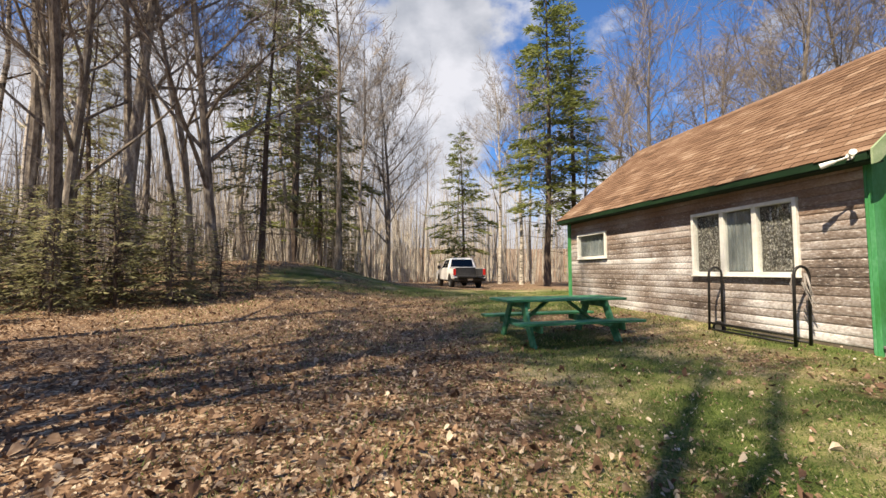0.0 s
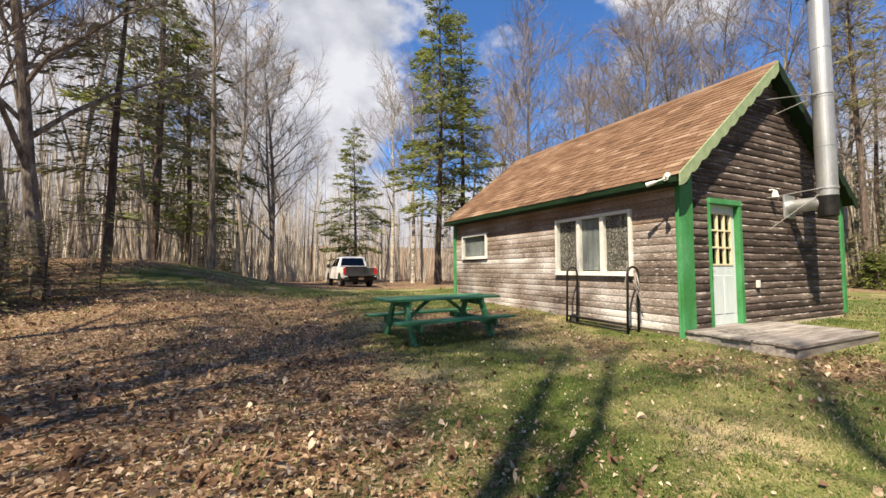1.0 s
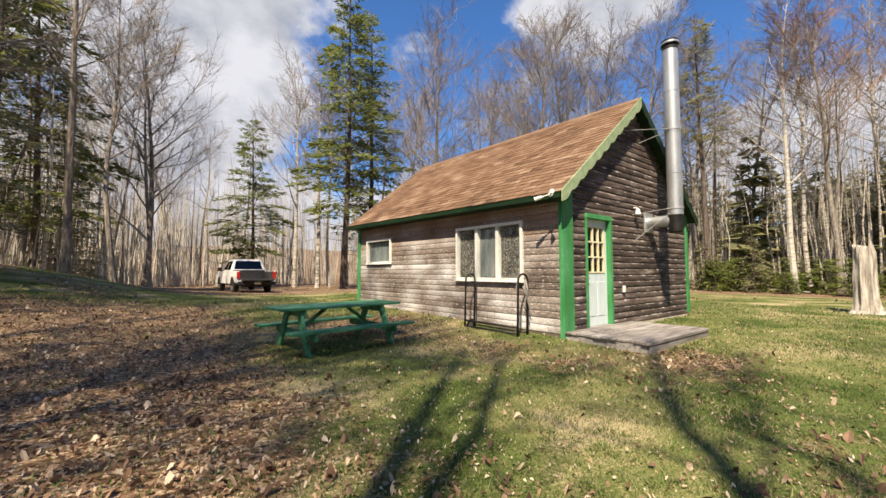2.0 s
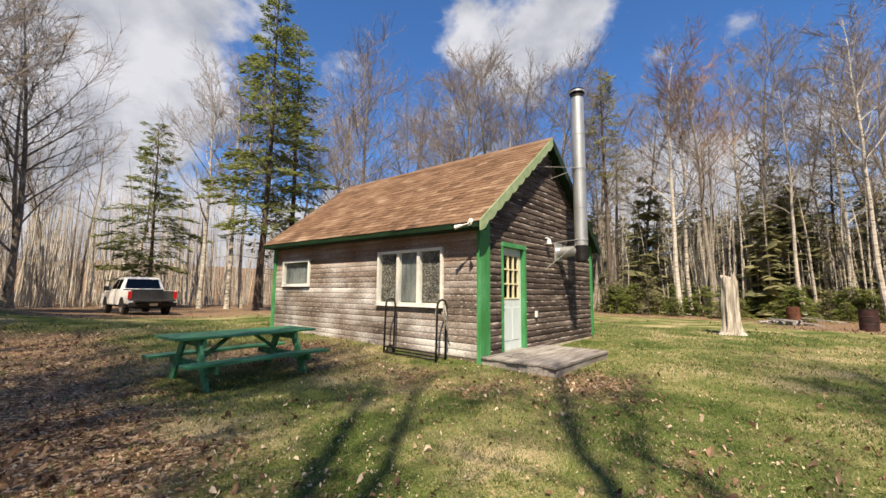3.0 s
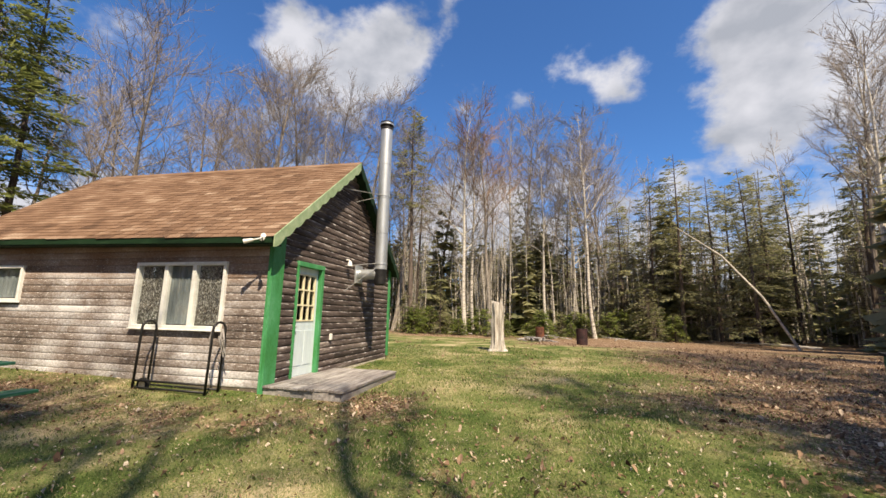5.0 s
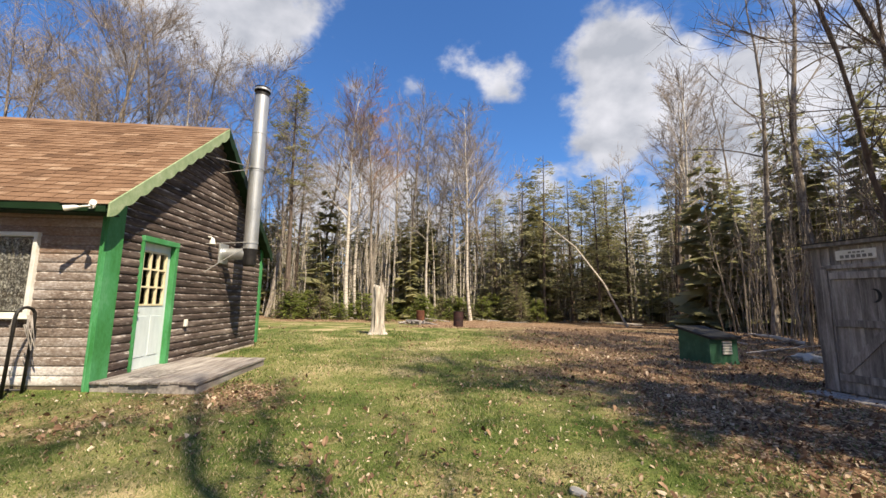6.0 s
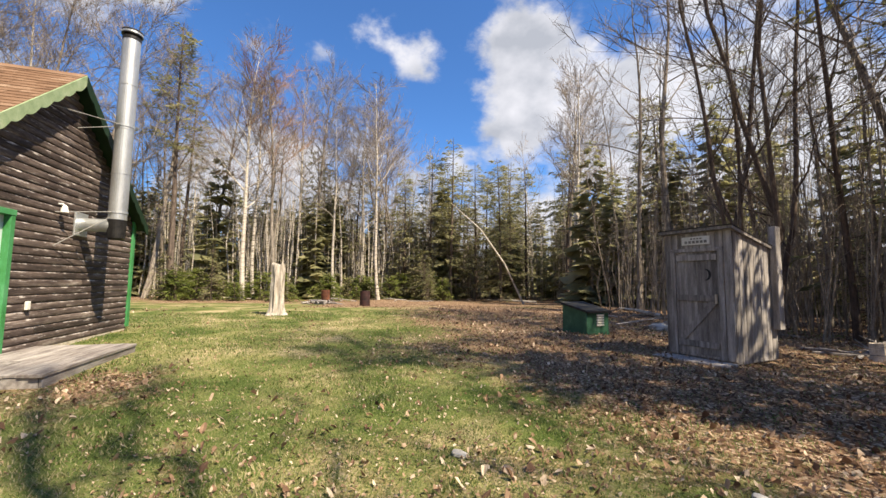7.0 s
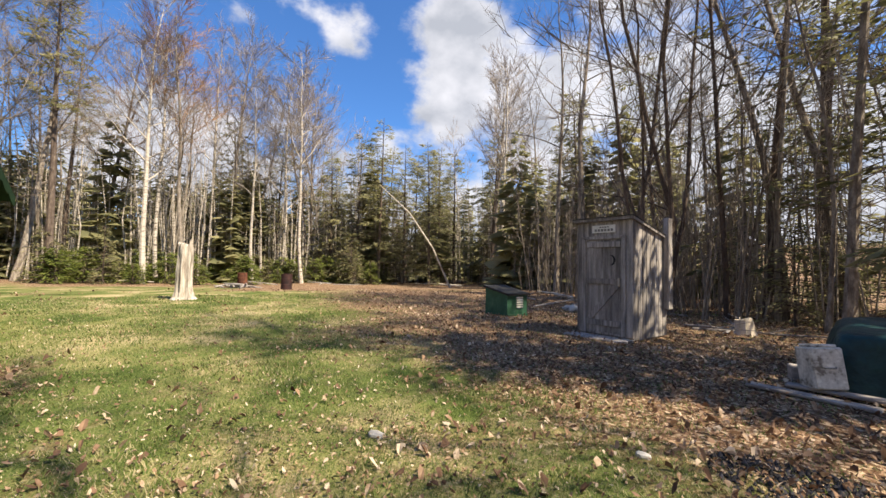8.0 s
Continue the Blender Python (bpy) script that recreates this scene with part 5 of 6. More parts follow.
def along(pts, f):
    g = f * (len(pts) - 1)
    i = min(int(g), len(pts) - 2)
    return pts[i].lerp(pts[i + 1], g - i), (pts[i + 1] - pts[i]).normalized()


def branch_out(rg, wood, fine, trunk, h, r, clear, limbs, spread, twigs, thin, sprays):
    """Hangs rising limbs and their fine branching on one stem."""
    for k in range(limbs):
        f = clear + (1 - clear) * ((k + rg.random()) / limbs) ** 0.8 * 0.97
        p, td = along(trunk, f)
        az = k * 2.4 + rg.uniform(-0.6, 0.6)
        d = Vector((math.cos(az), math.sin(az), rg.uniform(0.45, 1.35) / spread)).normalized()
        length = h * rg.uniform(0.25, 0.44) * min(1.3, spread) * (1.15 - 0.72 * f)
        lr = max(0.014, r * (1 - f) * 0.6)
        limb = bent(rg, p, d, length, 5, 0.16, 0.07)
        wood.tube(limb, [lr, lr * 0.8, lr * 0.6, lr * 0.42, lr * 0.28, 0.007], 4)
        for j in range(twigs):
            g = rg.uniform(0.2, 1.0)
            q, ld = along(limb, g)
            sd = (ld * 0.8 + Vector((rg.gauss(0, 0.6), rg.gauss(0, 0.6), rg.gauss(0.22, 0.42)))).normalized()
            sl = length * rg.uniform(0.25, 0.55) * (1.1 - 0.4 * g)
            sub = bent(rg, q, sd, sl, 2, 0.12, 0.08)
            fine.tube(sub, [thin, thin * 0.7, thin * 0.3], 3)
            for _ in range(sprays):
                a, sdd = along(sub, rg.uniform(0.25, 1.0))
                e = a + (sdd + Vector((rg.gauss(0, 0.6), rg.gauss(0, 0.6), rg.gauss(0.2, 0.5)))).normalized() * sl * rg.uniform(0.35, 0.8)
                fine.twig(a, e, thin * 0.55)


def bare_tree(seed, h, r, clear, limbs, spread, twigs, bark, twig_mat, lean=0.03, thin=0.013, sprays=8, wob=0.045):
    """A leafless tree: trunk and rising limbs in one mesh, the fine branching in another."""
    rg = random.Random(seed)
    wood, fine = Geo(), Geo()
    trunk = bent(rg, Vector((0, 0, -0.3)), Vector((rg.gauss(0, lean), rg.gauss(0, lean), 1)), h + 0.3, 10, wob, 0.06)
    wood.tube(trunk, [r * (1.35 if i == 0 else 1.0) * (1 - 0.92 * (i / 10) ** 1.1) + 0.006 for i in range(11)], 8)
    branch_out(rg, wood, fine, trunk, h, r, clear, limbs, spread, twigs, thin, sprays)
    return wood.mesh("trunk", bark), fine.mesh("crown", twig_mat)


def clump_tree(seed, stems, bark, twig_mat, clear=0.45, limbs=9, spread=0.8, twigs=9, thin=0.012, sprays=6, wob=0.05):
    """Several stems fanning out of one root; each is (radius, points from the root upwards)."""
    rg = random.Random(seed)
    wood, fine = Geo(), Geo()
    for r, pts in stems:
        pts = [Vector(q) for q in pts]
        line = [along(pts, i / 12)[0] + Vector((rg.gauss(0, wob), rg.gauss(0, wob), 0)) * (0 < i < 12) for i in range(13)]
        wood.tube(line, [r * (1.3 if i == 0 else 1.0) * (1 - 0.8 * (i / 12) ** 1.2) + 0.005 for i in range(13)], 8)
        branch_out(rg, wood, fine, line, pts[-1].z, r, clear, limbs, spread, twigs, thin, sprays)
    return wood.mesh("trunk", bark), fine.mesh("crown", twig_mat)


def spruce_tree(seed, h, r, base, reach, count, needles, fill=1.0, plump=0.8, size=1.0, lift=0.0, bare=0.12):
    """A conifer: branches set unevenly up a straight trunk, each one a flat feathery spray of needle sprigs."""
    rg = random.Random(seed)
    wood, fol = Geo(), Geo()
    trunk = bent(rg, Vector((0, 0, -0.3)), Vector((rg.gauss(0, 0.012), rg.gauss(0, 0.012), 1)), h + 0.3, 8, 0.014, 0.05)
    wood.tube(trunk, [r * (1 - 0.95 * i / 8) + 0.008 for i in range(9)], 8)
    lobes = [rg.uniform(0, 6.283) for _ in range(5)]
    for k in range(count):
        f = base + (0.985 - base) * ((k + rg.random()) / count) ** 0.92
        naked = rg.random() < bare
        if naked:
            f *= rg.uniform(0.3, 1.0)
        p, td = along(trunk, (f * h + 0.3) / (h + 0.3))
        az = rg.uniform(0, 6.283)
        uneven = 0.82 + 0.30 * math.sin(az * 2 + lobes[int(f * 4.99)]) * math.sin(f * 23 + lobes[0])
        ln = max(0.12 * reach, reach * min(1.0, ((1 - f) * 1.2) ** plump) * rg.uniform(0.62, 1.12) * uneven)
        rise = 0.62 * f - 0.20 + lift + rg.gauss(0, 0.16)
        out = Vector((math.cos(az), math.sin(az), 0))
        sd = Vector((-math.sin(az), math.cos(az), 0))
        br = [p, p + out * ln * 0.5 + Vector((0, 0, ln * (rise * 0.5 + 0.04))), p + out * ln + Vector((0, 0, ln * (rise * 0.8 - 0.10)))]
        wood.tube(br, [0.010 + 0.005 * ln, 0.008 + 0.003 * ln, 0.003], 3)
        if naked:
            continue
        n = max(7, int((7 + ln * 19) * fill))
        for j in range(n):
            g = 0.14 + 0.86 * ((j + rg.random()) / n) ** 0.75
            q, bd = along(br, g)
            s = 1 if j % 2 else -1
            off = ln * 0.30 * (1.12 - g) * rg.random() ** 0.8
            q = q + sd * s * off + out * off * 0.5 + Vector((0, 0, -0.12 * off + rg.gauss(0, 0.04)))
            sl = size * (0.21 + 0.035 * ln) * rg.uniform(0.6, 1.4)
            e = q + (out * 0.8 + sd * s * rg.uniform(0.1, 1.0) + Vector((0, 0, rg.uniform(-0.5, 0.12) + lift))).normalized() * sl
            cross = (e - q).cross(Vector((rg.gauss(0, 0.5), rg.gauss(0, 0.5), 1))).normalized()
            fol.sprig(q, e, cross, sl * rg.uniform(0.10, 0.19))
    return wood.mesh("trunk", M["dark_bark"]), fol.mesh("crown", needles)


def tree_proto(name, meshes, label, category, group):
    """Makes one tree out of sight of nothing: the first of its kind, set later by its pose."""
    t = thing(name, pose(0, 0, 0), label, category, group)
    for nm, me in zip(("trunk", "crown"), meshes):
        ob = new(nm, me)
        ob.parent = t
    return t


KIND = {}
CL = (-0.447, -0.894)
for i, (h, r, clear, limbs, spread, tw) in enumerate(((17, 0.17, 0.32, 26, 1.1, 16), (18, 0.15, 0.40, 24, 0.95, 16), (15.5, 0.13, 0.28, 24, 1.0, 15), (14, 0.14, 0.18, 24, 1.15, 15))):
    KIND["bare%d" % i] = tree_proto("bare_tree", bare_tree(20 + i, h, r, clear, limbs, spread, tw, M["bark"], M["twig"]), "tall leafless grey hardwood at the edge of the woods", "tree", "leafless hardwoods")
KIND["bud"] = tree_proto("budding_tree", bare_tree(31, 18, 0.16, 0.4, 26, 0.9, 18, M["bark"], M["bud_twig"]), "tall hardwood with russet budding twigs", "tree", "budding hardwoods")
for i, (h, r, clear, limbs, spread, tw) in enumerate(((17.5, 0.16, 0.36, 24, 0.8, 13), (16, 0.13, 0.42, 22, 0.75, 13))):
    KIND["birch%d" % i] = tree_proto("birch_tree", bare_tree(40 + i, h, r, clear, limbs, spread, tw, M["birch"], M["twig"]), "pale-barked leafless birch at the edge of the woods", "tree", "birches")
KIND["dark"] = tree_proto("bare_tree", bare_tree(24, 16, 0.075, 0.25, 24, 0.8, 14, M["dark_bark"], M["twig"], 0.03), "dark-barked leafless tree behind the outhouse", "tree", "dark hardwoods")
for i, (h, r) in enumerate(((9, 0.05), (7, 0.04), (11, 0.06))):
    KIND["pole%d" % i] = tree_proto("sapling", bare_tree(50 + i, h, r, 0.35, 14, 0.7, 5, M["bark"], M["twig"], 0.06, 0.009, 4), "thin leafless pole sapling in the undergrowth", "tree", "saplings")
for i, (h, r, bk) in enumerate(((16, 0.13, "bark"), (17, 0.12, "bark"), (16, 0.11, "birch"))):
    KIND["wood%d" % i] = tree_proto("bare_tree", bare_tree(55 + i, h, r, 0.38, 15, 0.8, 7, M[bk], M["twig"], 0.04, 0.014, 5), "slender leafless tree deeper in the woods", "tree", "deeper trees")
KIND["mast"] = tree_proto("bare_tree", bare_tree(58, 17, 0.105, 0.38, 16, 0.8, 6, M["bark"], M["twig"], 0.0, 0.014, 3, 0.02), "straight leafless tree behind the lawn", "tree", "leafless hardwoods")
KIND["spruce0"] = tree_proto("spruce_tree", spruce_tree(60, 25.0, 0.26, 0.20, 4.9, 260, M["needles"], 0.95, 0.66, 1.4, 0.08, 0.15), "tall green spruce with layered branches", "tree", "spruces")
KIND["spruce1"] = tree_proto("spruce_tree", spruce_tree(61, 24.0, 0.24, 0.28, 4.3, 190, M["needles"], 0.85, 0.66, 1.4, 0.08, 0.3), "tall thin-crowned spruce beside its twin", "tree", "spruces")
KIND["spruce2"] = tree_proto("spruce_tree", spruce_tree(62, 15.5, 0.17, 0.16, 3.9, 180, M["needles"], 0.9, 0.55, 1.4, 0.02, 0.15), "green spruce standing behind the truck", "tree", "spruces")
KIND["fir0"] = tree_proto("fir_tree", spruce_tree(63, 12, 0.13, 0.06, 2.9, 140, M["needles_dull"], 1.0, 0.45, 1.1, 0.0, 0.15), "dull green fir in the woods", "tree", "firs")
KIND["fir1"] = tree_proto("fir_tree", spruce_tree(64, 13.5, 0.15, 0.14, 3.1, 130, M["needles_dull"], 0.9, 0.42, 1.1, -0.04, 0.25), "dull green fir with bare lower branches", "tree", "firs")
KIND["hemlock"] = tree_proto("hemlock_tree", spruce_tree(68, 14.0, 0.13, 0.10, 3.2, 120, M["needles_dark"], 0.45, 0.42, 1.1, -0.10, 0.45), "dark feathery hemlock beside the outhouse", "tree", "hemlocks")
KIND["pine"] = tree_proto("pine_tree", spruce_tree(65, 18, 0.20, 0.50, 2.6, 100, M["needles_dull"], 0.9, 0.38, 1.15, 0.1, 0.3), "tall pine with a bare lower trunk", "tree", "pines")
KIND["bush"] = tree_proto("young_fir", spruce_tree(66, 2.6, 0.035, 0.02, 1.3, 85, M["needles_dull"], 0.8, 0.6, 0.6), "bushy young fir in the undergrowth", "shrub", "young firs")
KIND["bush2"] = tree_proto("young_fir", spruce_tree(67, 1.5, 0.025, 0.02, 1.0, 60, M["brush_green"], 0.9, 0.5, 0.8), "low bright green young fir", "shrub", "young firs")
KIND["clump"] = tree_proto("clump_tree", clump_tree(71, [(rad, [(0.2 * u * CL[0], 0.2 * u * CL[1], -0.3)] + [(w * CL[0] + dep * CL[1] * z * 0.04, w * CL[1] - dep * CL[0] * z * 0.04, z) for w, z in ((u, 2.7), (v, 8.7), (v + (v - u) * 0.5 + 0.1, 15.0))]) for rad, u, v, dep in ((0.055, -0.60, -1.55, 1), (0.05, -0.15, -0.25, -1), (0.07, 0.45, 0.05, 2), (0.085, 0.62, -0.75, 0), (0.07, 1.0, 1.6, -1), (0.04, -0.3, -0.9, -3))], M["dark_bark"], M["twig"], 0.28, 11, 0.8, 8, 0.011, 6), "cluster of dark leafless stems fanning up behind the outhouse", "tree", "clumped hardwoods")
KIND["fan"] = tree_proto("clump_tree", clump_tree(72, [(0.15, [(0, 0, -0.3), (-0.25, 0.3, 6), (-0.35, 0.46, 10.5), (-1.07, 0.4, 17)]), (0.13, [(0, 0, -0.3), (0.0, 0.05, 6), (-0.1, 0.17, 10.5), (-0.16, 0.07, 16.5)]), (0.125, [(0, 0, -0.3), (0.5, -0.5, 6), (0.88, -0.95, 11), (0.69, -1.28, 13.5), (0.7, -1.78, 18)]), (0.075, [(0, 0, -0.3), (0.6, -0.8, 6), (0.9, -1.55, 12), (0.55, -2.5, 16.5)])], M["bark"], M["twig"], 0.45, 11, 0.75, 8, 0.012, 5, 0.08), "unseen leafless many-stemmed hardwood fitted to the stem shadows on the lawn", "tree", "clumped hardwoods")
USED = set()


def plant(kind, x, y, s=1.0, rz=None, tilt=0.0):
    k = "%.2f %.2f" % (x, y)
    rz = (abs(hash_num(x, y)) * 360) if rz is None else rz
    m = pose(x, y, ground_z(x, y), tilt, tilt * 0.5, rz) @ Matrix.Scale(s, 4)
    if kind not in USED:
        USED.add(kind)
        t = KIND[kind]
        t.matrix_basis = m
        return t
    t = copy_thing(KIND[kind], pose(0, 0, 0))
    t.matrix_basis = m
    return t


def hash_num(x, y):
    v = math.sin(x * 12.9898 + y * 78.233) * 43758.5453
    return v - math.floor(v)


# trees that can be told apart, space by space
WEST = [("bare0", -15.8, 9.1), ("bare1", -16.0, 10.6), ("bare3", -13.8, 7.7), ("bare2", -14.2, 9.0), ("bare0", -13.0, 8.1), ("bare1", -13.4, 9.9), ("bare2", -12.8, 12.6), ("bare3", -10.7, 9.2),
        ("fir1", -10.6, 13.4), ("spruce1", -11.0, 22.7), ("spruce2", -9.6, 25.0), ("bare1", -7.9, 18.8), ("bare2", -6.3, 21.6), ("bare0", -5.0, 25.0), ("bare3", -4.6, 28.0)]
NORTH = [("spruce2", 2.9, 34.0), ("spruce0", 7.2, 24.6), ("spruce1", 9.9, 25.3), ("birch0", 7.0, 29.2), ("birch1", 8.4, 30.0), ("birch0", 5.8, 31.5), ("bare1", 13.6, 30.6), ("bare0", 14.1, 20.6), ("bare2", 16.7, 20.3), ("bare0", 17.6, 15.7), ("bare1", 21.3, 15.6), ("bare2", 12.0, 26.0), ("bare1", 10.5, 31.0), ("bare2", 15.8, 25.5), ("bare0", 18.6, 22.5), ("birch1", 19.8, 18.8), ("bare1", 23.4, 12.4), ("bare0", 25.0, 10.0), ("birch0", 24.6, 13.8), ("bare2", 22.0, 18.6), ("bare1", 20.4, 13.2), ("bare0", 26.6, 7.6)]
EAST = [("pine", 25.0, 5.6), ("birch0", 26.4, 1.4), ("birch1", 27.6, 0.8), ("bud", 28.2, -0.4), ("birch0", 31.5, -1.9), ("birch1", 28.8, -5.2), ("birch0", 29.4, -7.6), ("bare1", 31.7, -10.0), ("fir0", 29.0, -11.2), ("fir0", 29.5, -13.6), ("fir1", 26.9, -14.8), ("birch1", 26.4, -8.6), ("bare0", 33.0, 5.0), ("bare1", 31.6, 8.4), ("pine", 36.0, 8.5), ("bare1", 30.5, -3.4), ("bare0", 29.8, -9.4), ("fir0", 31.5, -7.0), ("fir1", 32.0, -4.0), ("fir1", 27.4, -17.4), ("fir0", 31.0, -16.0), ("fir0", 30.0, -19.4), ("fir1", 28.2, -21.2), ("fir0", 33.4, -12.6), ("fir0", 25.6, -21.4), ("fir1", 32.4, -22.6), ("fir0", 24.6, -25.2), ("fir1", 34.2, -17.8)]
SOUTH = [("fir0", 24.1, -18.3), ("fir1", 21.9, -23.0), ("birch1", 17.2, -20.4), ("birch0", 18.2, -21.4), ("clump", 1.65, -15.0), ("dark", 3.6, -16.4), ("dark", 0.6, -16.8), ("mast", -2.15, -16.0), ("hemlock", -3.4, -20.5), ("pole2", 2.6, -19.4), ("fir0", 12.4, -23.0), ("wood0", 9.0, -18.2), ("wood1", 6.0, -17.0), ("pine", 0.4, -22.5), ("pole2", -0.4, -17.2), ("hemlock", 0.2, -18.0), ("hemlock", -2.4, -18.6), ("hemlock", 0.6, -22.0), ("hemlock", 6.2, -22.0), ("pole0", -1.8, -16.0), ("pole1", 0.2, -16.6), ("fir1", -3.6, -24.0), ("fir0", 1.6, -25.5), ("pole2", -3.0, -17.4), ("pole0", -2.2, -18.6), ("wood1", -1.0, -19.2), ("wood0", -3.2, -22.0)]
# trees out of view behind, added so that their shadows cross the lawn
SHADE = [("fan", -11.0, -7.2), ("wood1", -12.6, -4.6), ("bare3", -13.4, -4.4), ("bare3", -12.6, -1.6), ("bare1", -13.8, 0.6), ("bare0", -15.0, -3.0), ("fir1", -8.8, -13.4), ("hemlock", -6.1, -13.4), ("hemlock", -4.6, -16.8), ("hemlock", -11.5, -18.0), ("wood0", -6.8, -12.4), ("wood2", -8.4, -17.4), ("bare2", -12.2, -13.2), ("wood1", -5.4, -12.6)]
for row in (WEST, NORTH, EAST, SOUTH, SHADE):
    for i, (k, x, y) in enumerate(row):
        plant(k, x, y, 1.0 if k in ("fan", "clump", "mast") else 1.15 if row is SHADE else 0.88 + 0.24 * hash_num(x + 3, y) if row is not NORTH else 1.12 if k[0] == "b" else 1.0, rz=0.0 if k in ("fan", "clump") else None, tilt=0.0 if row is SHADE or k in ("clump", "mast") else (hash_num(y, x) - 0.5) * (5 if k[0] == "b" else 1.5))
for x, y, s in ((-11.9, 6.4, 1.0), (-10.9, 6.7, 0.9), (-13.5, 6.6, 1.0), (-12.6, 5.6, 0.85), (-11.3, 7.6, 1.1), (-14.6, 7.6, 1.1), (-10.4, 8.4, 0.75), (-12.4, 7.3, 1.15), (-15.8, 8.0, 1.0), (-9.7, 9.6, 0.5), (-14.4, 5.0, 0.8), (-13.4, 4.0, 0.7), (-12.0, 10.5, 0.8), (-13.0, 7.4, 1.2), (-14.0, 6.0, 1.0), (-15.2, 6.6, 1.1)):
    plant("bush", x, y, s)
rs = random.Random(77)
for k in range(50):
    x, y = rs.uniform(24.5, 29.5), rs.uniform(-14, 6)
    plant("bush2" if rs.random() < 0.8 else "bush", x, y, rs.uniform(0.7, 1.5))
for k in range(8):
    plant("bush", rs.uniform(-6, 3), rs.uniform(-24, -16.5), rs.uniform(0.7, 1.4))

# leaning birch
g = Geo()
lean_pts = [Vector((19.4, -17.9, -0.3)), Vector((19.6, -16.5, 2.6)), Vector((19.9, -14.8, 5.0)), Vector((20.4, -12.8, 6.8))]
g.tube(lean_pts, [0.075, 0.06, 0.045, 0.02], 7)
ob = new("leaning_birch", g.mesh("leaning_birch", M["birch"]))
tagged(ob, "bare pale birch stem leaning over from the woods", "tree")
for (xa, ya, xb, yb, r) in ((20.0, -19.2, 25.0, -17.2, 0.09), (21.5, -19.0, 24.0, -19.6, 0.07), (27.0, 3.5, 25.5, 0.6, 0.08), (6.4, -16.8, 9.6, -17.6, 0.08)):
    g = Geo()
    a, b = Vector((xa, ya, ground_z(xa, ya) + r)), Vector((xb, yb, ground_z(xb, yb) + r + 0.05))
    g.tube([a, a.lerp(b, 0.5) + Vector((0, 0, 0.05)), b], [r, r * 0.8, r * 0.4], 7)
    tagged(new("fallen_log", g.mesh("fallen_log", M["birch"])), "pale fallen log along the edge of the woods", "log", "fallen logs")

# single trees further in, counted still
rs = random.Random(5)
spots = []
tries = 0
while len(spots) < 150 and tries < 6000:
    tries += 1
    a = rs.uniform(0, 6.283)
    d = rs.uniform(12, 52)
    x, y = -5.8 + d * math.cos(a), -4.3 + d * math.sin(a)
    if forest(x, y) < 0.6 or (x < -9 and y < -4) or (x + y < -22) or (y < -13 and x < 10 and hash_num(x, y) < 0.6):
        continue
    if min([math.hypot(x - p, y - q) for p, q in spots] or [9]) < 2.2:
        continue
    spots.append((x, y))
for x, y in spots:
    u = rs.random()
    south_side = y < -13
    if u < (0.13 if x > 22 else 0.06):
        k = rs.choice(("fir0", "fir1"))
    elif u < (0.30 if south_side else 0.62):
        k = rs.choice(("wood0", "wood1"))
    elif u < (0.40 if south_side else 0.78):
        k = "wood2"
    else:
        k = rs.choice(("pole0", "pole1", "pole2"))
    plant(k, x, y, rs.uniform(0.8, 1.1), tilt=rs.uniform(-3, 3))


# dense far woods: slender stems and twig haze, beyond counting
def far_woods(name, seed, count, d0, d1, material, twig_material, label, hmin, hmax, keep, twigs=16, thick=1.0):
    rg = random.Random(seed)
    g, t = Geo(), Geo()
    done = 0
    guard = 0
    while done < count and guard < count * 40:
        guard += 1
        a, d = rg.uniform(0, 6.283), rg.uniform(d0, d1)
        x, y = -5.8 + d * math.cos(a), -4.3 + d * math.sin(a)
        if forest(x, y) < 0.5 or not keep(x, y):
            continue
        done += 1
        h = rg.uniform(hmin, hmax)
        b = Vector((x, y, ground_z(x, y) - 0.2))
        top = b + Vector((rg.gauss(0, 0.05) * h, rg.gauss(0, 0.05) * h, h))
        mid = b.lerp(top, 0.5) + Vector((rg.gauss(0, 0.2), rg.gauss(0, 0.2), 0))
        r = thick * (0.018 + 0.0055 * h) * rg.uniform(0.7, 1.3)
        g.tube([b, mid, top], [r, r * 0.7, 0.006], 5)
        for _ in range(twigs):
            f = rg.uniform(0.3, 1.0)
            p = b.lerp(mid, f * 2) if f < 0.5 else mid.lerp(top, f * 2 - 1)
            an = rg.uniform(0, 6.283)
            l = h * rg.uniform(0.05, 0.15)
            e = p + Vector((math.cos(an) * l * 0.7, math.sin(an) * l * 0.7, l * rg.uniform(0.2, 1.0)))
            t.twig(p, e, 0.011)
            for _ in range(2):
                q = p.lerp(e, rg.uniform(0.3, 0.9))
                t.twig(q, q + Vector((rg.gauss(0, 0.4), rg.gauss(0, 0.4), rg.gauss(0.4, 0.3))) * l * 0.7, 0.007)
    tagged(new(name, g.mesh(name, material)), label, "woods", kind="stuff")
    tagged(new(name + "_twigs", t.mesh(name + "_twigs", twig_material)), "bare twigs of the far woods", "woods", kind="stuff")


away = lambda x, y: not ((x < -9 and y < -4) or x + y < -22)
far_woods("far_stems", 91, 900, 32, 85, M["bark"], M["twig"], "dense far stand of slender bare stems", 6, 14, away, 11)
far_woods("pale_stems", 92, 600, 28, 60, M["birch"], M["twig"], "dense far stand of pale slender stems", 5, 13, away, 10)
far_woods("brush_stems", 93, 700, 13, 40, M["bark"], M["twig"], "thicket of thin bare brush at the edge of the woods", 1.5, 5.5, away, 10, 0.5)

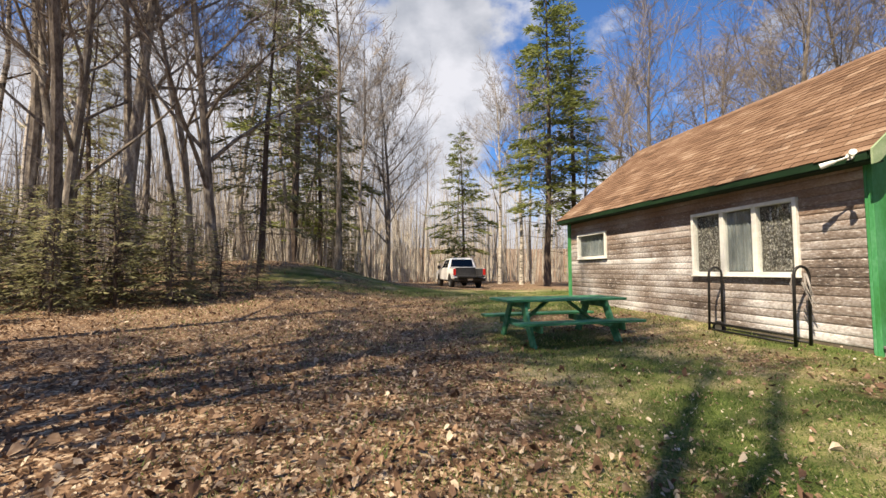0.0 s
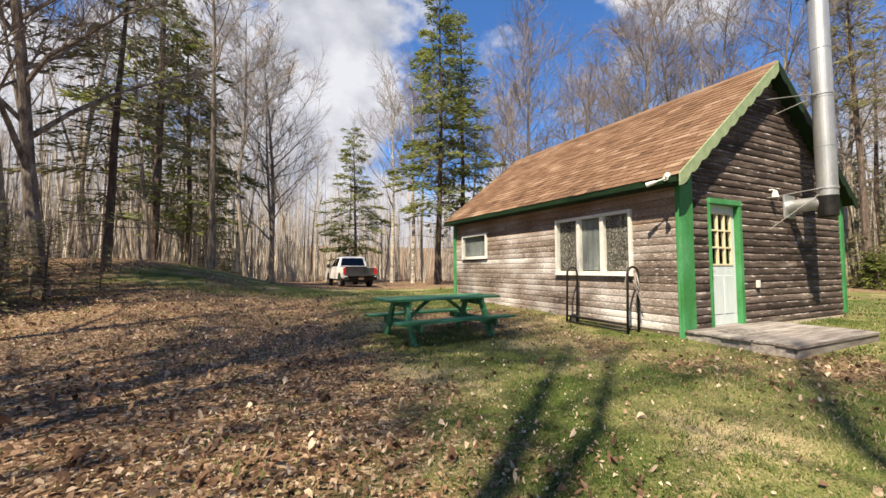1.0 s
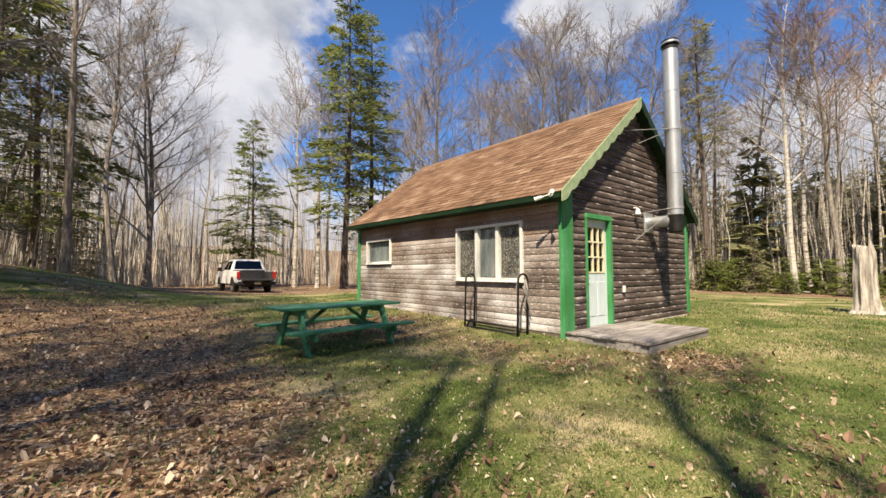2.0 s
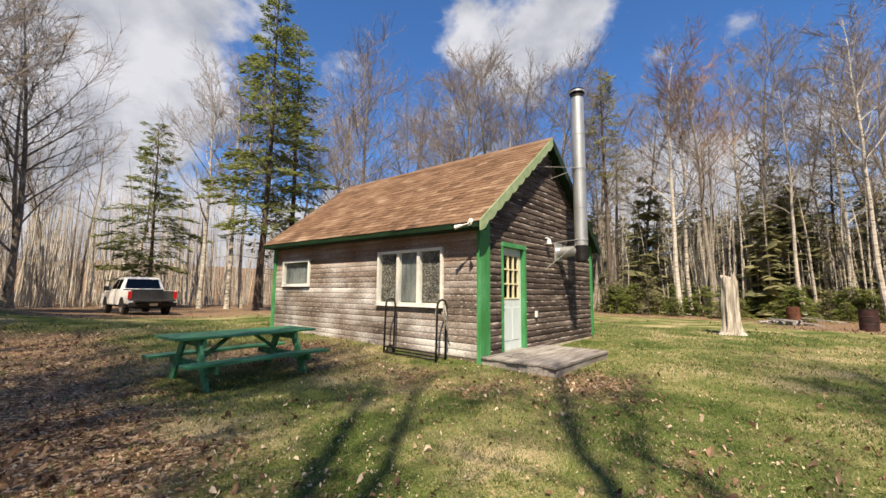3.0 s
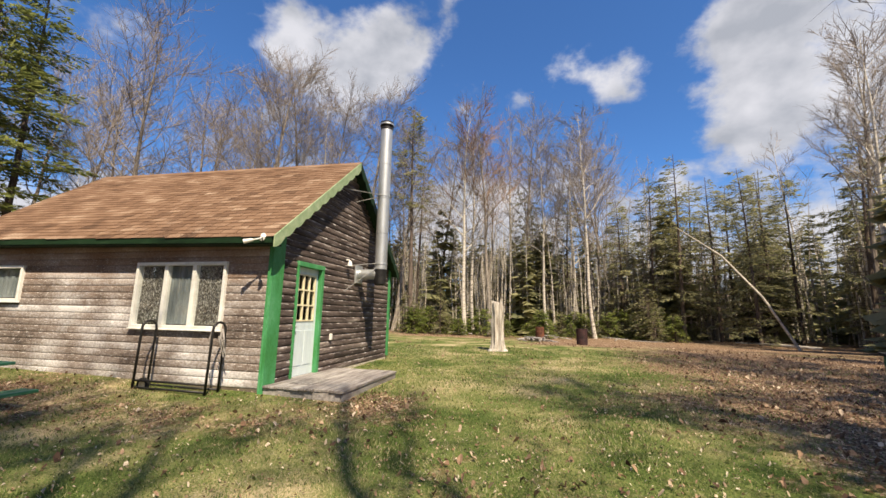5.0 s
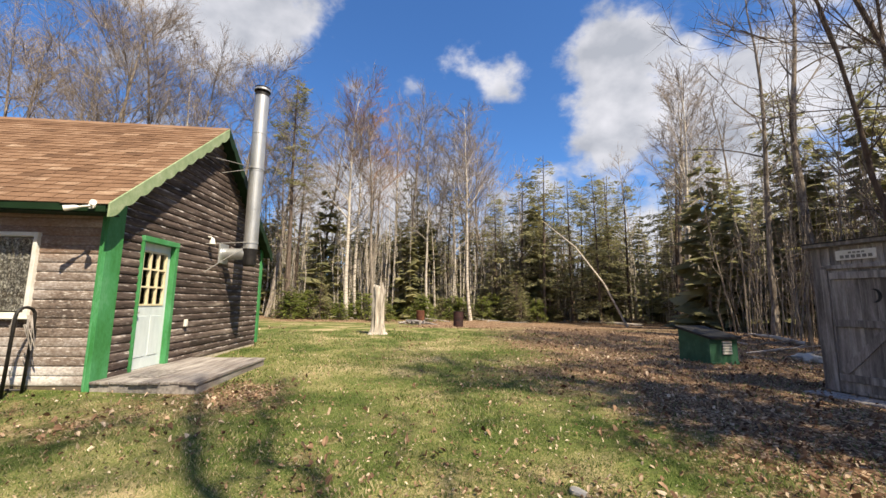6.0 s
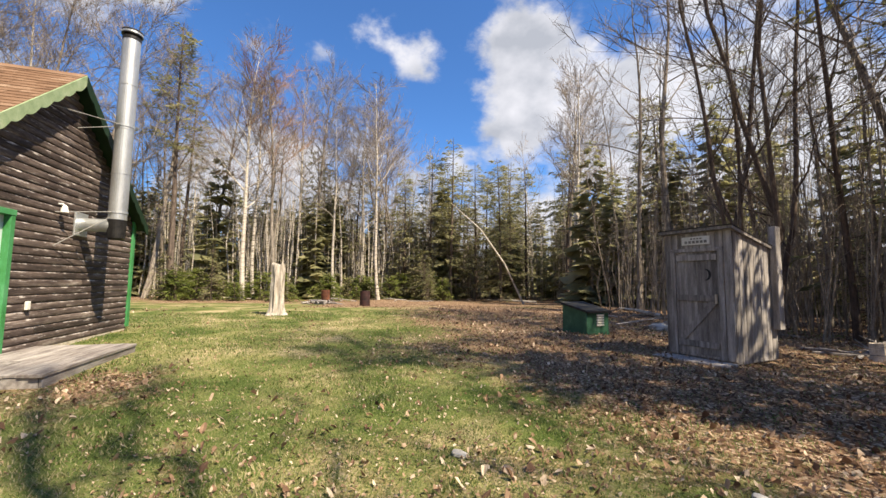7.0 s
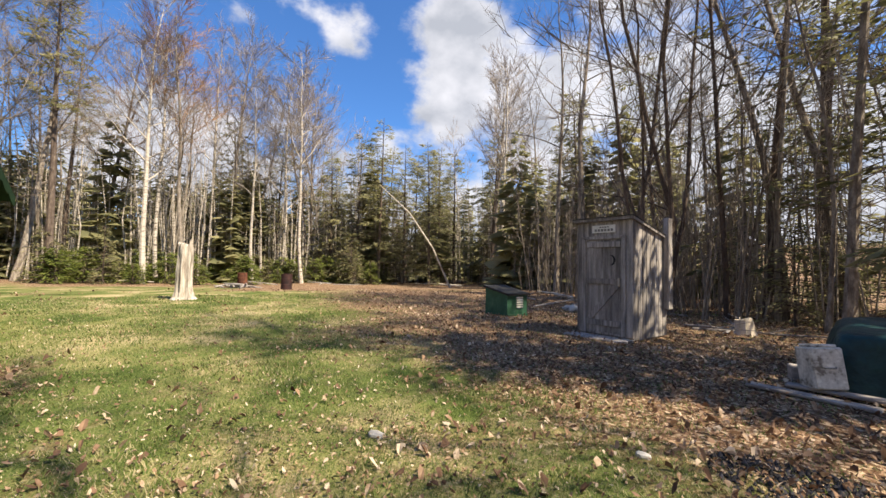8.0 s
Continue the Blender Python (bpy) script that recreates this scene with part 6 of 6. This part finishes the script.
far_woods("south_stems", 94, 900, 13, 40, M["bark"], M["twig"], "thicket of thin grey stems behind the outhouse", 2.5, 8, lambda x, y: away(x, y) and y < -15.5 and -8 < x < 30, 9, 0.38)

far_woods("north_stems", 96, 700, 34, 62, M["birch"], M["twig"], "dense stand of thin tan stems behind the truck", 4, 10, lambda x, y: y > 27 and -22 < x < 22, 8, 0.7)

far_woods("east_stems", 97, 560, 30, 42, M["birch"], M["twig"], "thicket of pale thin stems along the far lawn edge", 3, 11, lambda x, y: x > 22 and -26 < y < 12, 10, 0.8)


far_woods("dead_brush", 98, 420, 28, 42, M["dead_grass"], M["dead_grass"], "tan dead brush stalks along the far lawn edge", 0.6, 2.0, lambda x, y: (x > 22 and -24 < y < 10), 7, 0.5)


far_woods("tan_thicket", 99, 850, 34, 66, M["birch"], M["twig"], "close-grown thicket of thin tan stems beyond the lane", 7, 14, lambda x, y: y > 24 and -40 < x < 10, 9, 0.7)


def far_firs(seed, count, keep):
    rg = random.Random(seed)
    g = Geo()
    done = guard = 0
    while done < count and guard < count * 60:
        guard += 1
        a, d = rg.uniform(0, 6.283), rg.uniform(24, 70)
        x, y = -5.8 + d * math.cos(a), -4.3 + d * math.sin(a)
        if forest(x, y) < 0.8 or not keep(x, y):
            continue
        done += 1
        h, z0 = rg.uniform(4, 12), ground_z(x, y)
        for _ in range(int(60 + 20 * h)):
            f = rg.random() ** 1.3
            an, rr = rg.uniform(0, 6.283), h * 0.22 * (1 - f) ** 0.5 * rg.uniform(0.5, 1.1) + 0.12
            p = Vector((x, y, z0 + 0.3 + f * h))
            q = p + Vector((math.cos(an) * rr, math.sin(an) * rr, -0.25 * rr))
            o = p.lerp(q, rg.uniform(0.0, 0.5))
            g.sprig(o, q, Vector((-math.sin(an), math.cos(an), rg.gauss(0, 0.3))), rr * 0.30)
    tagged(new("far_firs", g.mesh("far_firs", M["needles_dull"])), "far firs filling the woods", "woods", kind="stuff")


far_firs(95, 320, lambda x, y: away(x, y) and (x > 24 or y < -15))

# ---- lawn cover ----
rs = random.Random(101)
CX0, CY0 = -5.8, -4.3


def blades(name, count, dmax, material, label, seed, hmin, hmax, want):
    rg = random.Random(seed)
    v, f = [], []
    for _ in range(count):
        d = 1.2 + (dmax - 1.2) * rg.random() ** 1.6
        a = rg.uniform(-1.4, 2.1)
        x, y = CX0 + d * math.cos(a), CY0 + d * math.sin(a)
        if (x > -0.05 and -0.02 < y < LEN and x < WID) or (-0.1 < x < 2.55 and -1.5 < y < 0):
            continue
        if rg.random() > want(x, y):
            continue
        z = ground_z(x, y) - 0.004
        h = rg.uniform(hmin, hmax) * (1 + 0.03 * d) * (0.7 + 0.7 * max(0.0, noise.noise((x * 0.9, y * 0.9, 3.0))) + 0.8 * max(0.0, noise.noise((x * 6.0, y * 6.0, 8.0))))
        w = h * 0.085 * (1 + 0.10 * d)
        an, ln = rg.uniform(0, 6.283), h * rg.uniform(0.3, 1.3)
        cx, cy = math.cos(an), math.sin(an)
        o = len(v)
        v += [(x - cy * w, y + cx * w, z), (x + cy * w, y - cx * w, z), (x + cx * ln, y + cy * ln, z + h * 0.85)]
        f.append((o, o + 1, o + 2))
    tagged(new(name, raw_mesh(name, v, f, material)), label, "grass", kind="stuff")


blades("grass", 540000, 17, M["grass"], "short spring grass with dry blades", 7, 0.018, 0.048, lambda x, y: 0.18 + 0.82 * (1 - litter(x, y)))


def fallen(name, count, dmax, seed, want, material, label, s0, s1):
    rg = random.Random(seed)
    v, f = [], []
    for _ in range(count):
        d = 1.2 + (dmax - 1.2) * rg.random() ** 1.4
        a = rg.uniform(-1.75, 2.35)
        x, y = CX0 + d * math.cos(a), CY0 + d * math.sin(a)
        if (x > -0.05 and -0.02 < y < LEN and x < WID) or (-0.1 < x < 2.55 and -1.5 < y < 0):
            continue
        if rg.random() > want(x, y):
            continue
        s = (s0 + s1 * rg.random() ** 3.0) * (1 + 0.03 * d)
        z = ground_z(x, y) + 0.012 + rg.random() * 0.02
        an, t1, t2 = rg.uniform(0, 6.283), rg.gauss(0, 0.6), rg.gauss(0, 0.6)
        cx, cy = math.cos(an), math.sin(an)
        curl = rg.uniform(-0.3, 0.9) * s
        o = len(v)
        for u, w, k in ((-1, 0, 0), (-0.3, 0.62, 1), (0.45, 0.5, 1), (1, 0, 0), (0.45, -0.5, 1), (-0.3, -0.62, 1)):
            lx, ly = u * s * rg.uniform(0.65, 1.2), (w + rg.uniform(-0.12, 0.12)) * s * rg.uniform(0.6, 1.25)
            v.append((x + cx * lx - cy * ly, y + cy * lx + cx * ly, z + lx * t1 + ly * t2 + curl * k))
        f += [(o, o + 1, o + 2, o + 3), (o, o + 3, o + 4, o + 5)]
    tagged(new(name, raw_mesh(name, v, f, material)), label, "leaves", kind="stuff")


fallen("fallen_leaves", 98000, 22, 9, lambda x, y: 0.015 + 0.80 * litter(x, y) ** 1.3, M["leaf"], "curled dry brown leaves deep on the ground", 0.012, 0.022)
fallen("scattered_leaves", 82000, 14, 10, lambda x, y: 0.42 + 0.2 * litter(x, y), M["pale_leaf"], "small pale dry leaves scattered on the lawn", 0.0035, 0.013)

# ---- shingles nearest the corner, one by one ----
for i, (x, y, z) in enumerate(SHINGLES):
    ob = new("shingle", shingle_mesh[(i * 7 + i // 5) % 4])
    ob.location = (x, y, z)
    ob.parent = roof
